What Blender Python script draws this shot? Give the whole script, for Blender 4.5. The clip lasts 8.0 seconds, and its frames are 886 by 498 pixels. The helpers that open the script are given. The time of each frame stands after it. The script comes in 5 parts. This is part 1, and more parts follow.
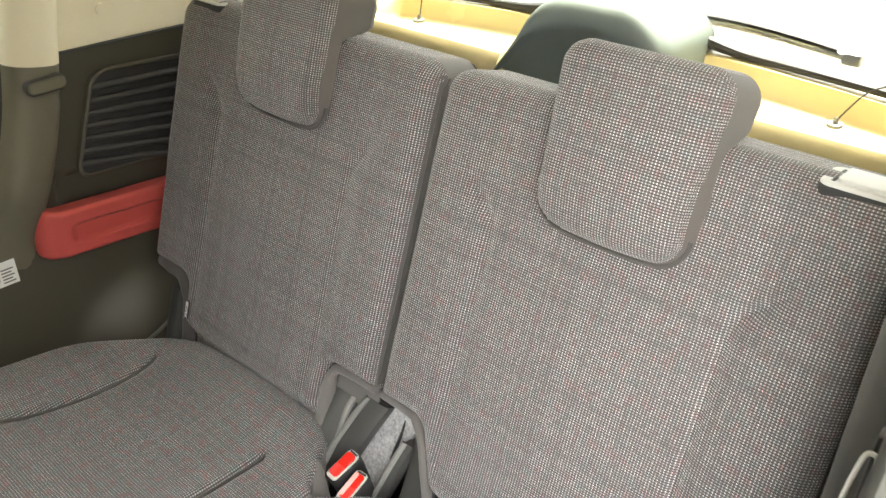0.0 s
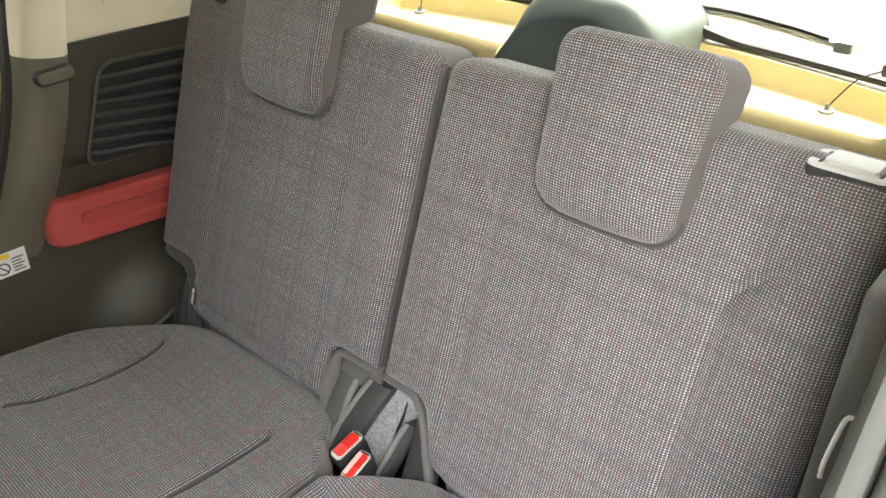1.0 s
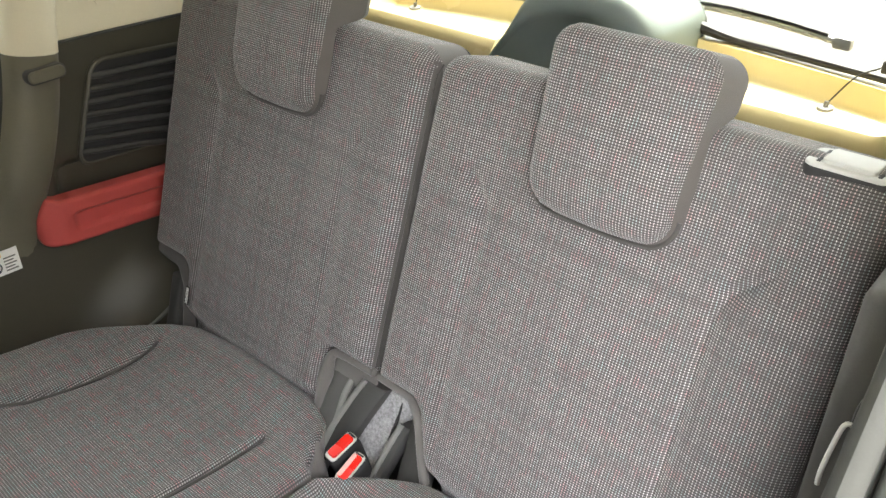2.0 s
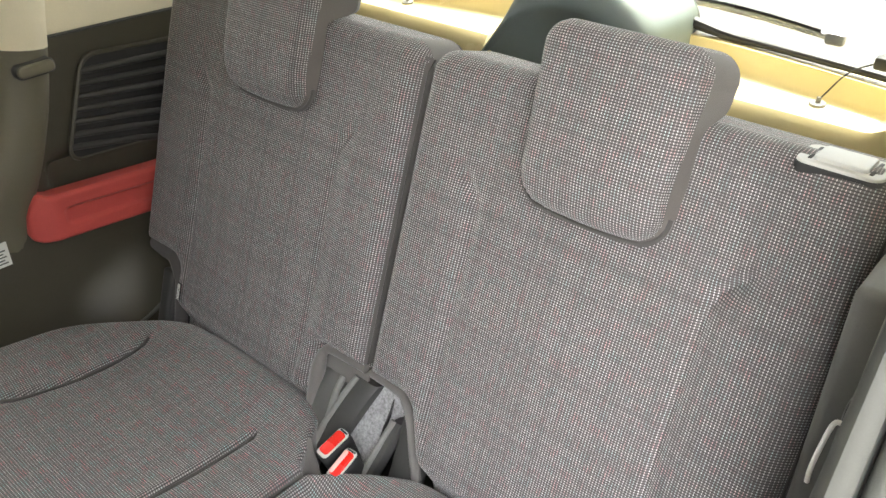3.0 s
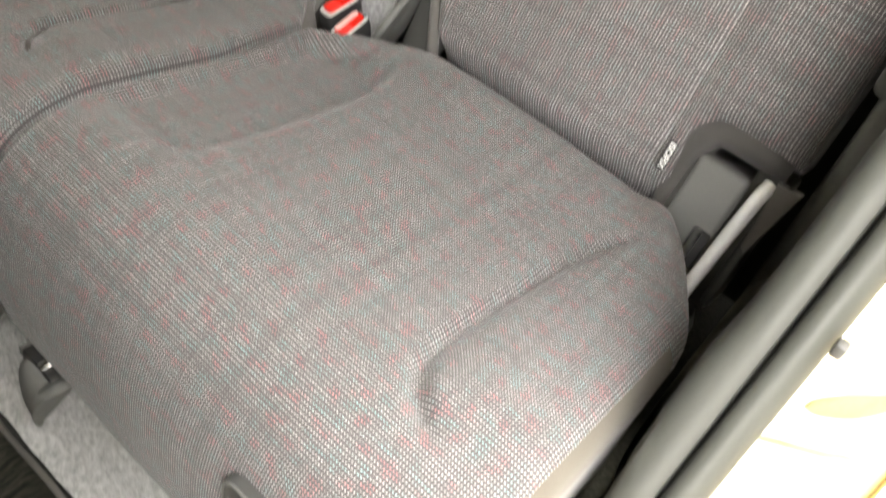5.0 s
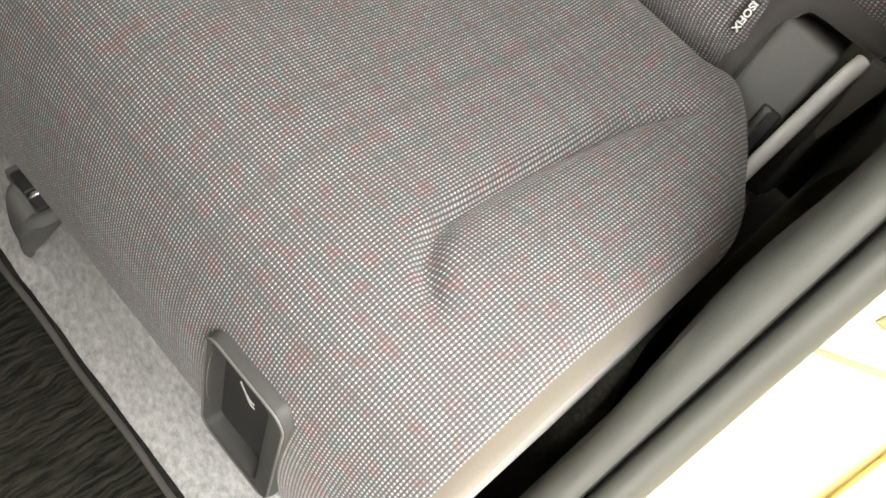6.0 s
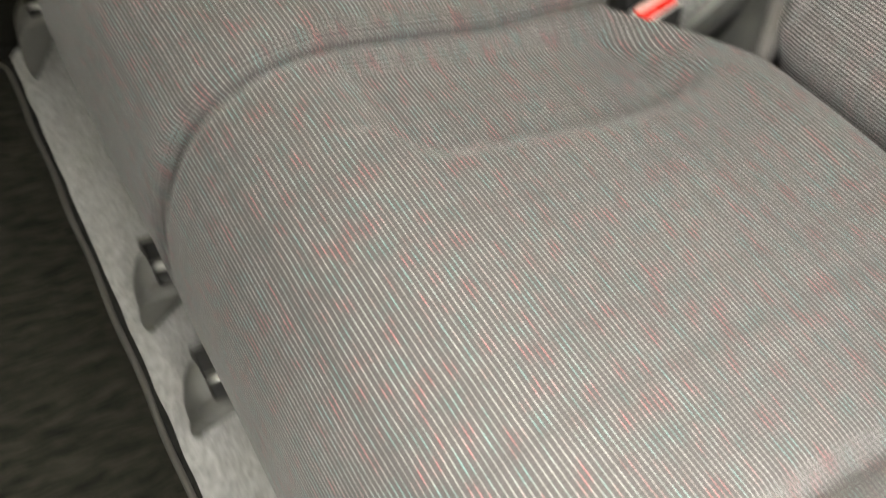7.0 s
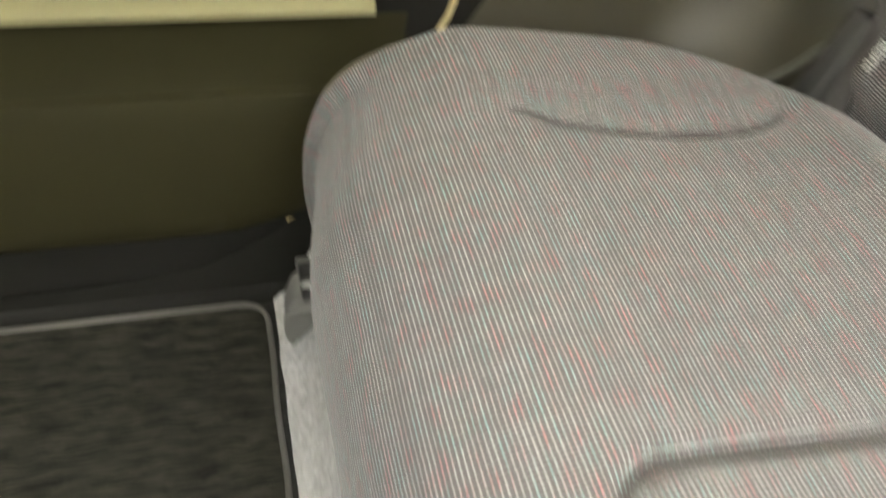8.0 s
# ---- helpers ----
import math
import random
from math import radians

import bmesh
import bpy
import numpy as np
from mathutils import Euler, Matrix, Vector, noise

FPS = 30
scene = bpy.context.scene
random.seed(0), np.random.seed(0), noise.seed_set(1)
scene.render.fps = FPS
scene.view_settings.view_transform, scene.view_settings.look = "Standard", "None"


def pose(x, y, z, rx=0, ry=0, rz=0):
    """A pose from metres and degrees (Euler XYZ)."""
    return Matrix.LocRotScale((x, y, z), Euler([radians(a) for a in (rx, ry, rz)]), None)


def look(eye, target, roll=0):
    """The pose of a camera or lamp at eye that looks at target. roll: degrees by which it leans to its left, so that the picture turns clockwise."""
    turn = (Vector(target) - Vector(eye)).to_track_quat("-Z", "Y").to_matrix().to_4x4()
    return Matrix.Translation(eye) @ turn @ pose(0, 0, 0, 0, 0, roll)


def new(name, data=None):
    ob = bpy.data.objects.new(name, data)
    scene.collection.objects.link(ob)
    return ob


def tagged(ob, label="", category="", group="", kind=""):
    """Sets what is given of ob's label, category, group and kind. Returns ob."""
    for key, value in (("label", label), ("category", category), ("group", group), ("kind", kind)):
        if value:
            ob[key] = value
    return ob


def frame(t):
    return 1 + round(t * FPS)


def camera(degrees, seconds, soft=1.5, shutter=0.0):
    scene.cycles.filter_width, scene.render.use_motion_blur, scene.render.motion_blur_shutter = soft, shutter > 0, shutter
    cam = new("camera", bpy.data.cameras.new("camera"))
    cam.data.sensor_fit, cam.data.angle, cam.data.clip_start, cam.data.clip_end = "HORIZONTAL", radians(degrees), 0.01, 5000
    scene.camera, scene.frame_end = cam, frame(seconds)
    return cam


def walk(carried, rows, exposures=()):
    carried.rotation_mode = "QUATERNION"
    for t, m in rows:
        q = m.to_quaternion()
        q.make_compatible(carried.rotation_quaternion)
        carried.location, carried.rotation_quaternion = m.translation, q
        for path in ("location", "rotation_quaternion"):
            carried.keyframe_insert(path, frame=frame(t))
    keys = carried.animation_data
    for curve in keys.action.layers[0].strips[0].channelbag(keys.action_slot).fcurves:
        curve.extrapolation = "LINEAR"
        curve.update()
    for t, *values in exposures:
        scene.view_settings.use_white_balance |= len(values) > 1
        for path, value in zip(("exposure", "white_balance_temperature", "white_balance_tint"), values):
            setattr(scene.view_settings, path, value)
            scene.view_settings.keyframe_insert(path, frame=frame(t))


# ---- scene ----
cam = camera(57.65, 8.0, 1.5, 0.5)
PATH = [
    (0, (0.6144, -0.5490, 1.1802), (0.0473, 0.0997, 0.6726), 0.84),
    (0.5, (0.6439, -0.5696, 1.1902), (0.0757, 0.0771, 0.6813), 0.70),
    (1, (0.6355, -0.5699, 1.1808), (0.0682, 0.0750, 0.6687), 0.59),
    (1.5, (0.6326, -0.5627, 1.1799), (0.0655, 0.0803, 0.6652), 0.48),
    (3, (0.6329, -0.5490, 1.1807), (0.0744, 0.0944, 0.6571), 0.64),
    (3.5, (0.6327, -0.5511, 1.1810), (0.0834, 0.0893, 0.6442), 1.05),
    (4, (0.6185, -0.5636, 1.0995), (0.1014, 0.0672, 0.5211), 3.73),
    (4.5, (0.6134, -0.6555, 0.9106), (0.1625, 0.0016, 0.3065), 11.83),
    (4.8, (0.6091, -0.6707, 0.8687), (0.2061, -0.0315, 0.2137), 14.17),
    (5, (0.5931, -0.6829, 0.8603), (0.2352, -0.0578, 0.1666), 16.25),
    (5.2, (0.5998, -0.6707, 0.8406), (0.2575, -0.0721, 0.1163), 17.61),
    (6.3, (0.5503, -0.6223, 0.7832), (0.2809, -0.1136, -0.0344), 24.33),
    (6.5, (0.5282, -0.6114, 0.7676), (0.2254, -0.1246, -0.0517), 22.18),
    (7.1, (0.4119, -0.5886, 0.7270), (-0.1230, -0.1555, 0.0015), 12.44),
    (7.3, (0.3755, -0.5867, 0.7368), (-0.2174, -0.1834, 0.0398), 11.15),
    (7.5, (0.3304, -0.6021, 0.7390), (-0.3058, -0.2184, 0.0697), 11.45),
    (7.7, (0.2524, -0.5887, 0.7592), (-0.4010, -0.2578, 0.0783), 12.11),
    (7.9, (0.1287, -0.5540, 0.7445), (-0.5361, -0.2928, 0.0447), 8.39),
    (8, (0.0788, -0.5404, 0.7469), (-0.5992, -0.3068, 0.0499), 7.70),
]
walk(cam, [(t, look(eye, target, roll)) for t, eye, target, roll in PATH],
     exposures=[(0.0, 5.41, 6950, 10.5), (0.8, 5.27, 6650, 11.5), (3.5, 5.27, 6600, 12), (4.0, 5.40, 6900, 15), (4.5, 5.36, 7000, 12.5), (5.0, 5.22, 7150, 11), (6.5, 4.85, 7150, 10), (7.0, 5.24, 7350, 7.5), (7.5, 5.78, 7450, 6.5), (8.0, 6.45, 7200, 8)])


# ---------------------------------------------------------------- light
world = bpy.data.worlds.new("sky")
scene.world = world
world.use_nodes = True
wn = world.node_tree.nodes
sky = wn.new("ShaderNodeTexSky")
sky.sky_type = "NISHITA"
sky.sun_disc = False
sky.sun_elevation = radians(61.5)
sky.sun_rotation = radians(-3.6)
sky.dust_density = 2.0
sky.air_density = 1.0
wn["Background"].inputs["Strength"].default_value = 0.15
haze = wn.new("ShaderNodeHueSaturation")
haze.inputs["Saturation"].default_value = 0.15
world.node_tree.links.new(sky.outputs["Color"], haze.inputs["Color"])
world.node_tree.links.new(haze.outputs["Color"], wn["Background"].inputs["Color"])

sun_data = bpy.data.lights.new("sun", "SUN")
sun_data.energy = 5.0
sun_data.angle = radians(12)
sun_data.color = (1.0, 0.95, 0.86)
sun = new("sun", sun_data)
sun.matrix_basis = look((-0.10, 1.6, 3.0), (0, 0, 0))


# ---------------------------------------------------------------- materials
def material(name):
    m = bpy.data.materials.new(name)
    m.use_nodes = True
    return m, m.node_tree.nodes, m.node_tree.links, m.node_tree.nodes["Principled BSDF"]


def math_node(n, l, op, a, b=None, c=None):
    k = n.new("ShaderNodeMath")
    k.operation = op
    for i, v in enumerate((a, b, c)):
        if v is None:
            continue
        if isinstance(v, (int, float)):
            k.inputs[i].default_value = v
        else:
            l.new(v, k.inputs[i])
    return k.outputs[0]


def mix_colour(n, l, fac, a, b):
    k = n.new("ShaderNodeMix")
    k.data_type = "RGBA"
    for socket, v in ((k.inputs[0], fac), (k.inputs[6], a), (k.inputs[7], b)):
        if isinstance(v, (int, float)):
            socket.default_value = v
        elif isinstance(v, tuple):
            socket.default_value = (*v, 1)
        else:
            l.new(v, socket)
    return k.outputs[2]


def noise_node(n, l, vec, scale, detail=3.0, rough=0.5):
    k = n.new("ShaderNodeTexNoise")
    k.inputs["Scale"].default_value = scale
    k.inputs["Detail"].default_value = detail
    k.inputs["Roughness"].default_value = rough
    if vec is not None:
        l.new(vec, k.inputs["Vector"])
    return k.outputs["Fac"]


def ramp(n, l, fac, stops):
    k = n.new("ShaderNodeValToRGB")
    e = k.color_ramp.elements
    while len(e) < len(stops):
        e.new(0.5)
    for el, (p, c) in zip(e, stops):
        el.position = p
        el.color = (*c, 1) if isinstance(c, tuple) else (c, c, c, 1)
    l.new(fac, k.inputs["Fac"])
    return k.outputs["Color"]


def bump(n, l, bsdf, height, strength=0.3, distance=0.001):
    k = n.new("ShaderNodeBump")
    k.inputs["Strength"].default_value = strength
    k.inputs["Distance"].default_value = distance
    l.new(height, k.inputs["Height"])
    l.new(k.outputs["Normal"], bsdf.inputs["Normal"])


def weave(name, ground, thread, fleck, wide, tall, col_pitch=0.0035, row_pitch=0.0029):
    """A charcoal seat cloth with pale stitches in columns, laid out by the mesh's UV map in metres."""
    m, n, l, b = material(name)
    uv = n.new("ShaderNodeTexCoord").outputs["UV"]
    sep = n.new("ShaderNodeSeparateXYZ")
    l.new(uv, sep.inputs[0])
    warp = noise_node(n, l, uv, 22, 1)
    u = math_node(n, l, "ADD", math_node(n, l, "DIVIDE", sep.outputs[0], col_pitch), math_node(n, l, "MULTIPLY", warp, 0.45))
    v = math_node(n, l, "DIVIDE", sep.outputs[1], row_pitch)
    fu = math_node(n, l, "ABSOLUTE", math_node(n, l, "SUBTRACT", math_node(n, l, "FRACT", u), 0.5))
    fv = math_node(n, l, "ABSOLUTE", math_node(n, l, "SUBTRACT", math_node(n, l, "FRACT", v), 0.5))
    mu = n.new("ShaderNodeMapRange")
    mu.interpolation_type = "SMOOTHSTEP"
    l.new(fu, mu.inputs[0])
    for i, x in ((1, wide[0]), (2, wide[1]), (3, 0.0), (4, 1.0)):
        mu.inputs[i].default_value = x
    mv = n.new("ShaderNodeMapRange")
    mv.interpolation_type = "SMOOTHSTEP"
    l.new(fv, mv.inputs[0])
    for i, x in ((1, tall[0]), (2, tall[1]), (3, 0.0), (4, 1.0)):
        mv.inputs[i].default_value = x
    stitch = math_node(n, l, "MULTIPLY", mu.outputs[0], mv.outputs[0])
    # every stitch has its own brightness; a few are reddish or greenish yarn
    cell = n.new("ShaderNodeCombineXYZ")
    l.new(math_node(n, l, "FLOOR", u), cell.inputs[0])
    l.new(math_node(n, l, "FLOOR", v), cell.inputs[1])
    white = n.new("ShaderNodeTexWhiteNoise")
    l.new(cell.outputs[0], white.inputs["Vector"])
    # dyed runs follow single columns of stitches
    run = n.new("ShaderNodeCombineXYZ")
    l.new(math_node(n, l, "MULTIPLY", math_node(n, l, "FLOOR", u), 0.34), run.inputs[0])
    l.new(math_node(n, l, "MULTIPLY", sep.outputs[1], 58.0), run.inputs[1])
    patch = noise_node(n, l, run.outputs[0], 1.0, 1)
    patch2 = noise_node(n, l, uv, 14, 2)
    tint = ramp(n, l, patch, [(0.34, tuple(a + (b - a) * fleck for a, b in zip(thread, (0.34, 0.64, 0.62)))), (0.47, thread), (0.56, thread), (0.67, tuple(a + (b - a) * fleck for a, b in zip(thread, (0.86, 0.28, 0.30))))])
    bright = math_node(n, l, "MULTIPLY_ADD", white.outputs["Value"], 0.55, 0.55)
    stitch = math_node(n, l, "MULTIPLY", stitch, bright)
    # thicker and thinner yarns run through both ways
    slub = []
    for axis, scale, index in ((0, 60.0, u), (1, 45.0, v)):
        line = n.new("ShaderNodeTexNoise")
        line.noise_dimensions = "1D"
        line.inputs["Scale"].default_value = scale
        line.inputs["Detail"].default_value = 2.0
        l.new(sep.outputs[axis], line.inputs["W"])
        single = n.new("ShaderNodeTexWhiteNoise")
        single.noise_dimensions = "1D"
        l.new(math_node(n, l, "FLOOR", index), single.inputs["W"])
        for value, low, high, least in ((line.outputs["Fac"], 0.30, 0.50, 0.84), (single.outputs["Value"], 0.0, 0.35, 0.72)):
            m_ = n.new("ShaderNodeMapRange")
            l.new(value, m_.inputs[0])
            for i, x in ((1, low), (2, high), (3, least), (4, 1.0)):
                m_.inputs[i].default_value = x
            slub.append(m_.outputs[0])
    yarn = slub[0]
    for other in slub[1:]:
        yarn = math_node(n, l, "MULTIPLY", yarn, other)
    stitch = math_node(n, l, "MULTIPLY", stitch, yarn)
    fuzz = noise_node(n, l, uv, 900, 2)
    base = mix_colour(n, l, fuzz, tuple(0.72 * g for g in ground), tuple(1.28 * g for g in ground))
    base = mix_colour(n, l, math_node(n, l, "MULTIPLY", patch2, 0.35), base, tuple(1.5 * g for g in ground))
    # the ground cloth shows a darker rib between rows
    rib = math_node(n, l, "MULTIPLY", math_node(n, l, "SUBTRACT", 1.0, mv.outputs[0]), 0.9)
    base = mix_colour(n, l, rib, base, tuple(0.30 * g for g in ground))
    base = mix_colour(n, l, yarn, tuple(0.55 * g for g in ground), base)
    l.new(mix_colour(n, l, stitch, base, tint), b.inputs["Base Color"])
    b.inputs["Roughness"].default_value = 0.85
    b.inputs["Sheen Weight"].default_value = 0.25
    b.inputs["Sheen Roughness"].default_value = 0.5
    b.inputs["Specular IOR Level"].default_value = 0.25
    bump(n, l, b, math_node(n, l, "ADD", stitch, math_node(n, l, "MULTIPLY", fuzz, 0.3)), 0.5, 0.0006)
    return m


def plain(name, colour, rough=0.6, spec=0.4, grain=350.0, grain_depth=0.0003, var=0.12, metal=0.0, blotch=9.0, sheen=0.0):
    """Moulded plastic, paint or plain cloth: colour with slight blotches, and a fine grain in relief."""
    m, n, l, b = material(name)
    co = n.new("ShaderNodeTexCoord").outputs["Object"]
    big = noise_node(n, l, co, blotch, 4)
    fine = noise_node(n, l, co, grain, 3)
    mixed = math_node(n, l, "ADD", math_node(n, l, "MULTIPLY", big, 0.65), math_node(n, l, "MULTIPLY", fine, 0.35))
    l.new(ramp(n, l, mixed, [(0.3, tuple(c * (1 - var) for c in colour)), (0.7, tuple(min(1.0, c * (1 + var)) for c in colour))]), b.inputs["Base Color"])
    l.new(ramp(n, l, big, [(0.3, max(0.03, rough - 0.07)), (0.7, min(1.0, rough + 0.07))]), b.inputs["Roughness"])
    b.inputs["Specular IOR Level"].default_value = spec
    b.inputs["Metallic"].default_value = metal
    b.inputs["Sheen Weight"].default_value = sheen
    if grain_depth > 0:
        bump(n, l, b, fine, 0.4, grain_depth)
    return m


def carpet(name, dark, light, scale, stretch, depth, low=0.36, high=0.64, sheen=0.3):
    """Pile carpet: fibres in two colours, drawn out along y by stretch."""
    m, n, l, b = material(name)
    co = n.new("ShaderNodeTexCoord").outputs["Object"]
    mp = n.new("ShaderNodeMapping")
    mp.inputs["Scale"].default_value = (1.0, 1.0 / stretch, 1.0)
    l.new(co, mp.inputs["Vector"])
    ribs = noise_node(n, l, mp.outputs[0], scale, 4, 0.6)
    if stretch > 1:
        # the ribs wander a little
        warp = n.new("ShaderNodeTexNoise")
        warp.inputs["Scale"].default_value = 30
        l.new(co, warp.inputs["Vector"])
        push = n.new("ShaderNodeVectorMath")
        push.operation = "MULTIPLY_ADD"
        push.inputs[1].default_value = (0.016, 0.016, 0.0)
        l.new(warp.outputs["Color"], push.inputs[0])
        l.new(co, push.inputs[2])
        l.new(push.outputs[0], mp.inputs["Vector"])
    fibre = noise_node(n, l, co, 700, 3, 0.7)
    big = noise_node(n, l, co, 12, 3)
    share = (0.78, 0.16, 0.06) if stretch > 1 else (0.55, 0.3, 0.15)
    mixed = math_node(n, l, "ADD", math_node(n, l, "MULTIPLY", ribs, share[0]), math_node(n, l, "ADD", math_node(n, l, "MULTIPLY", fibre, share[1]), math_node(n, l, "MULTIPLY", big, share[2])))
    l.new(ramp(n, l, mixed, [(low, dark), (high, light)]), b.inputs["Base Color"])
    b.inputs["Roughness"].default_value = 0.95
    b.inputs["Specular IOR Level"].default_value = 0.15
    b.inputs["Sheen Weight"].default_value = sheen
    bump(n, l, b, mixed, 0.9, depth)
    return m


M_CLOTH = weave("seat_cloth", (0.127, 0.117, 0.115), (0.82, 0.778, 0.77), 0.55, (0.17, 0.045), (0.38, 0.16))
M_CUSHION = weave("cushion_cloth", (0.146, 0.137, 0.134), (0.63, 0.608, 0.592), 0.90, (0.23, 0.04), (0.37, 0.12))
M_GUSSET = plain("plain_grey_cloth", (0.130, 0.122, 0.114), 0.9, 0.2, 900, 0.0003, 0.2, sheen=0.3)
M_SKIRT = plain("grey_cushion_skirt", (0.115, 0.102, 0.080), 0.8, 0.25, 600, 0.0002, 0.12, sheen=0.2)
M_SIDE = plain("headrest_side_cloth", (0.098, 0.090, 0.082), 0.9, 0.2, 900, 0.0003, 0.2, sheen=0.2)
# the gusset's cloth, darkened for the shade between the seats
M_ROLL_SHADED = plain("shaded_roll_cloth", (0.082, 0.077, 0.072), 0.9, 0.2, 900, 0.0003, 0.2, sheen=0.2)
M_BIND = plain("dark_binding_cloth", (0.072, 0.068, 0.064), 0.9, 0.15, 900, 0.0003, 0.2, sheen=0.2)
M_BLACK = plain("black_grained_plastic", (0.024, 0.023, 0.019), 0.45, 0.45, 500, 0.0002)
M_PANEL = plain("black_side_panel_plastic", (0.068, 0.063, 0.045), 0.40, 0.5, 500, 0.0002)
M_OVAL_SHADE = plain("shaded_yellow_paint", (0.22, 0.21, 0.10), 0.6, 0.3)
M_CHAR = plain("charcoal_plastic", (0.05, 0.05, 0.047), 0.5, 0.45, 500, 0.0002)
M_COVERED = plain("dark_grey_moulded_plastic", (0.085, 0.085, 0.080), 0.5, 0.45, 500, 0.0002)
M_GREY = plain("grey_plastic", (0.14, 0.14, 0.13), 0.5, 0.45, 500, 0.0002)
# the side panel's plastic, lightened partly for light falling on the pillar
M_PILLAR = plain("lit_pillar_plastic", (0.142, 0.132, 0.092), 0.45, 0.5, 450, 0.0002)
M_CREAM = plain("cream_trim_plastic", (0.80, 0.73, 0.55), 0.55, 0.35, 450, 0.00015, 0.05)
M_RED = plain("red_plastic", (0.50, 0.080, 0.070), 0.4, 0.4, 450, 0.0001, 0.08)
M_BUTTON = plain("red_button", (0.75, 0.02, 0.012), 0.28, 0.5, 200, 0.0, 0.04)
M_WORN = plain("worn_red_plastic", (0.80, 0.46, 0.42), 0.5, 0.4, 300, 0.0, 0.1)
M_PALE = plain("pale_grey_plastic", (0.50, 0.50, 0.47), 0.45, 0.45, 400, 0.0001, 0.05)
M_SILVER = plain("silver_paint", (0.78, 0.78, 0.77), 0.35, 0.5, 200, 0.0, 0.05)
M_PAINT = plain("cream_yellow_paint", (0.64, 0.54, 0.29), 0.22, 0.5, 60, 0.0, 0.03)
M_RUBBER = plain("black_rubber", (0.03, 0.03, 0.029), 0.55, 0.35, 600, 0.0002)
M_SEAL = plain("grey_weatherstrip", (0.060, 0.062, 0.054), 0.5, 0.35, 700, 0.0003, 0.1)
M_METAL = plain("bright_metal", (0.55, 0.55, 0.53), 0.3, 0.5, 300, 0.0, 0.06, metal=1.0)
M_FELT = carpet("grey_felt_carpet", (0.31, 0.31, 0.30), (0.68, 0.68, 0.66), 130, 1.0, 0.0012)
M_FLAP = carpet("mid_grey_felt", (0.17, 0.17, 0.17), (0.52, 0.52, 0.52), 200, 1.0, 0.0012)
M_MAT = carpet("dark_floor_mat", (0.009, 0.009, 0.0072), (0.046, 0.045, 0.034), 250, 12.0, 0.012, 0.42, 0.60, 0.0)
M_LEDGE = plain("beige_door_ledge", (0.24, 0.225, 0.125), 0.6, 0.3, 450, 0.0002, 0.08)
M_BOOT = plain("pale_moulded_boot", (0.18, 0.18, 0.168), 0.6, 0.25, 450, 0.0002)
M_HEM = plain("floor_mat_binding", (0.10, 0.097, 0.086), 0.8, 0.25, 800, 0.0004, 0.2)
M_SILL = plain("matt_black_sill_plastic", (0.012, 0.012, 0.010), 0.8, 0.12, 500, 0.0002)
M_FLOOR = carpet("floor_carpet", (0.012, 0.012, 0.011), (0.04, 0.04, 0.036), 160, 1.0, 0.001, sheen=0.0)
# olive-beige taken nearly to black: the footwell's shade is in the colour
M_DOOR = plain("shaded_olive_beige_trim", (0.026, 0.024, 0.010), 0.7, 0.15, 450, 0.0002, 0.08)
M_WHITE = plain("white_label", (0.82, 0.82, 0.78), 0.45, 0.4, 200, 0.0, 0.03)
M_YELLOW = plain("yellow_label", (0.85, 0.55, 0.03), 0.45, 0.4, 200, 0.0, 0.03)
M_INK = plain("black_ink", (0.03, 0.03, 0.03), 0.6, 0.3, 200, 0.0, 0.03)
M_HEAD = plain("pale_headliner", (0.55, 0.535, 0.49), 0.9, 0.2, 600, 0.0003, 0.05)
M_GROUND = plain("grey_asphalt", (0.13, 0.128, 0.12), 0.85, 0.25, 60, 0.001, 0.15, blotch=1.5)
M_COVER = plain("grey_green_plastic", (0.17, 0.20, 0.185), 0.45, 0.45, 450, 0.0002, 0.06)

M_GLASS, gn, gl, gb = material("window_glass")
clear = gn.new("ShaderNodeBsdfTransparent")
clear.inputs["Color"].default_value = (0.34, 0.352, 0.344, 1)
gloss = gn.new("ShaderNodeBsdfGlossy")
gloss.inputs["Roughness"].default_value = 0.02
pane = gn.new("ShaderNodeMixShader")
pane.inputs["Fac"].default_value = 0.05
gl.new(clear.outputs[0], pane.inputs[1])
gl.new(gloss.outputs[0], pane.inputs[2])
gl.new(pane.outputs[0], gn["Material Output"].inputs["Surface"])


M_TINT, tn, tl, tb = material("green_tinted_glass")
tb.inputs["Base Color"].default_value = (0.22, 0.235, 0.22, 1)
tb.inputs["Roughness"].default_value = 0.0
tb.inputs["Transmission Weight"].default_value = 1.0
tb.inputs["IOR"].default_value = 1.45


# ---------------------------------------------------------------- builders
LEAN_BACK = pose(0, 0, 0.42, -18)      # the frame of the seat backs: x across, y through the back, z up along it


def obj(name, bm, mat, m=None, smooth=True):
    bmesh.ops.recalc_face_normals(bm, faces=bm.faces)
    me = bpy.data.meshes.new(name)
    bm.to_mesh(me)
    bm.free()
    me.materials.append(mat)
    if smooth:
        me.polygons.foreach_set("use_smooth", [True] * len(me.polygons))
        me.set_sharp_from_angle(angle=radians(42))
    ob = new(name, me)
    if m is not None:
        ob.matrix_basis = m
    return ob


def thing(name, base, label, category, group="", kind=""):
    """An Empty at a thing's base; its parts' meshes are given in world places."""
    e = new(name)
    e.empty_display_size = 0.03
    e.matrix_basis = Matrix.Translation(base)
    return tagged(e, label, category, group, kind)


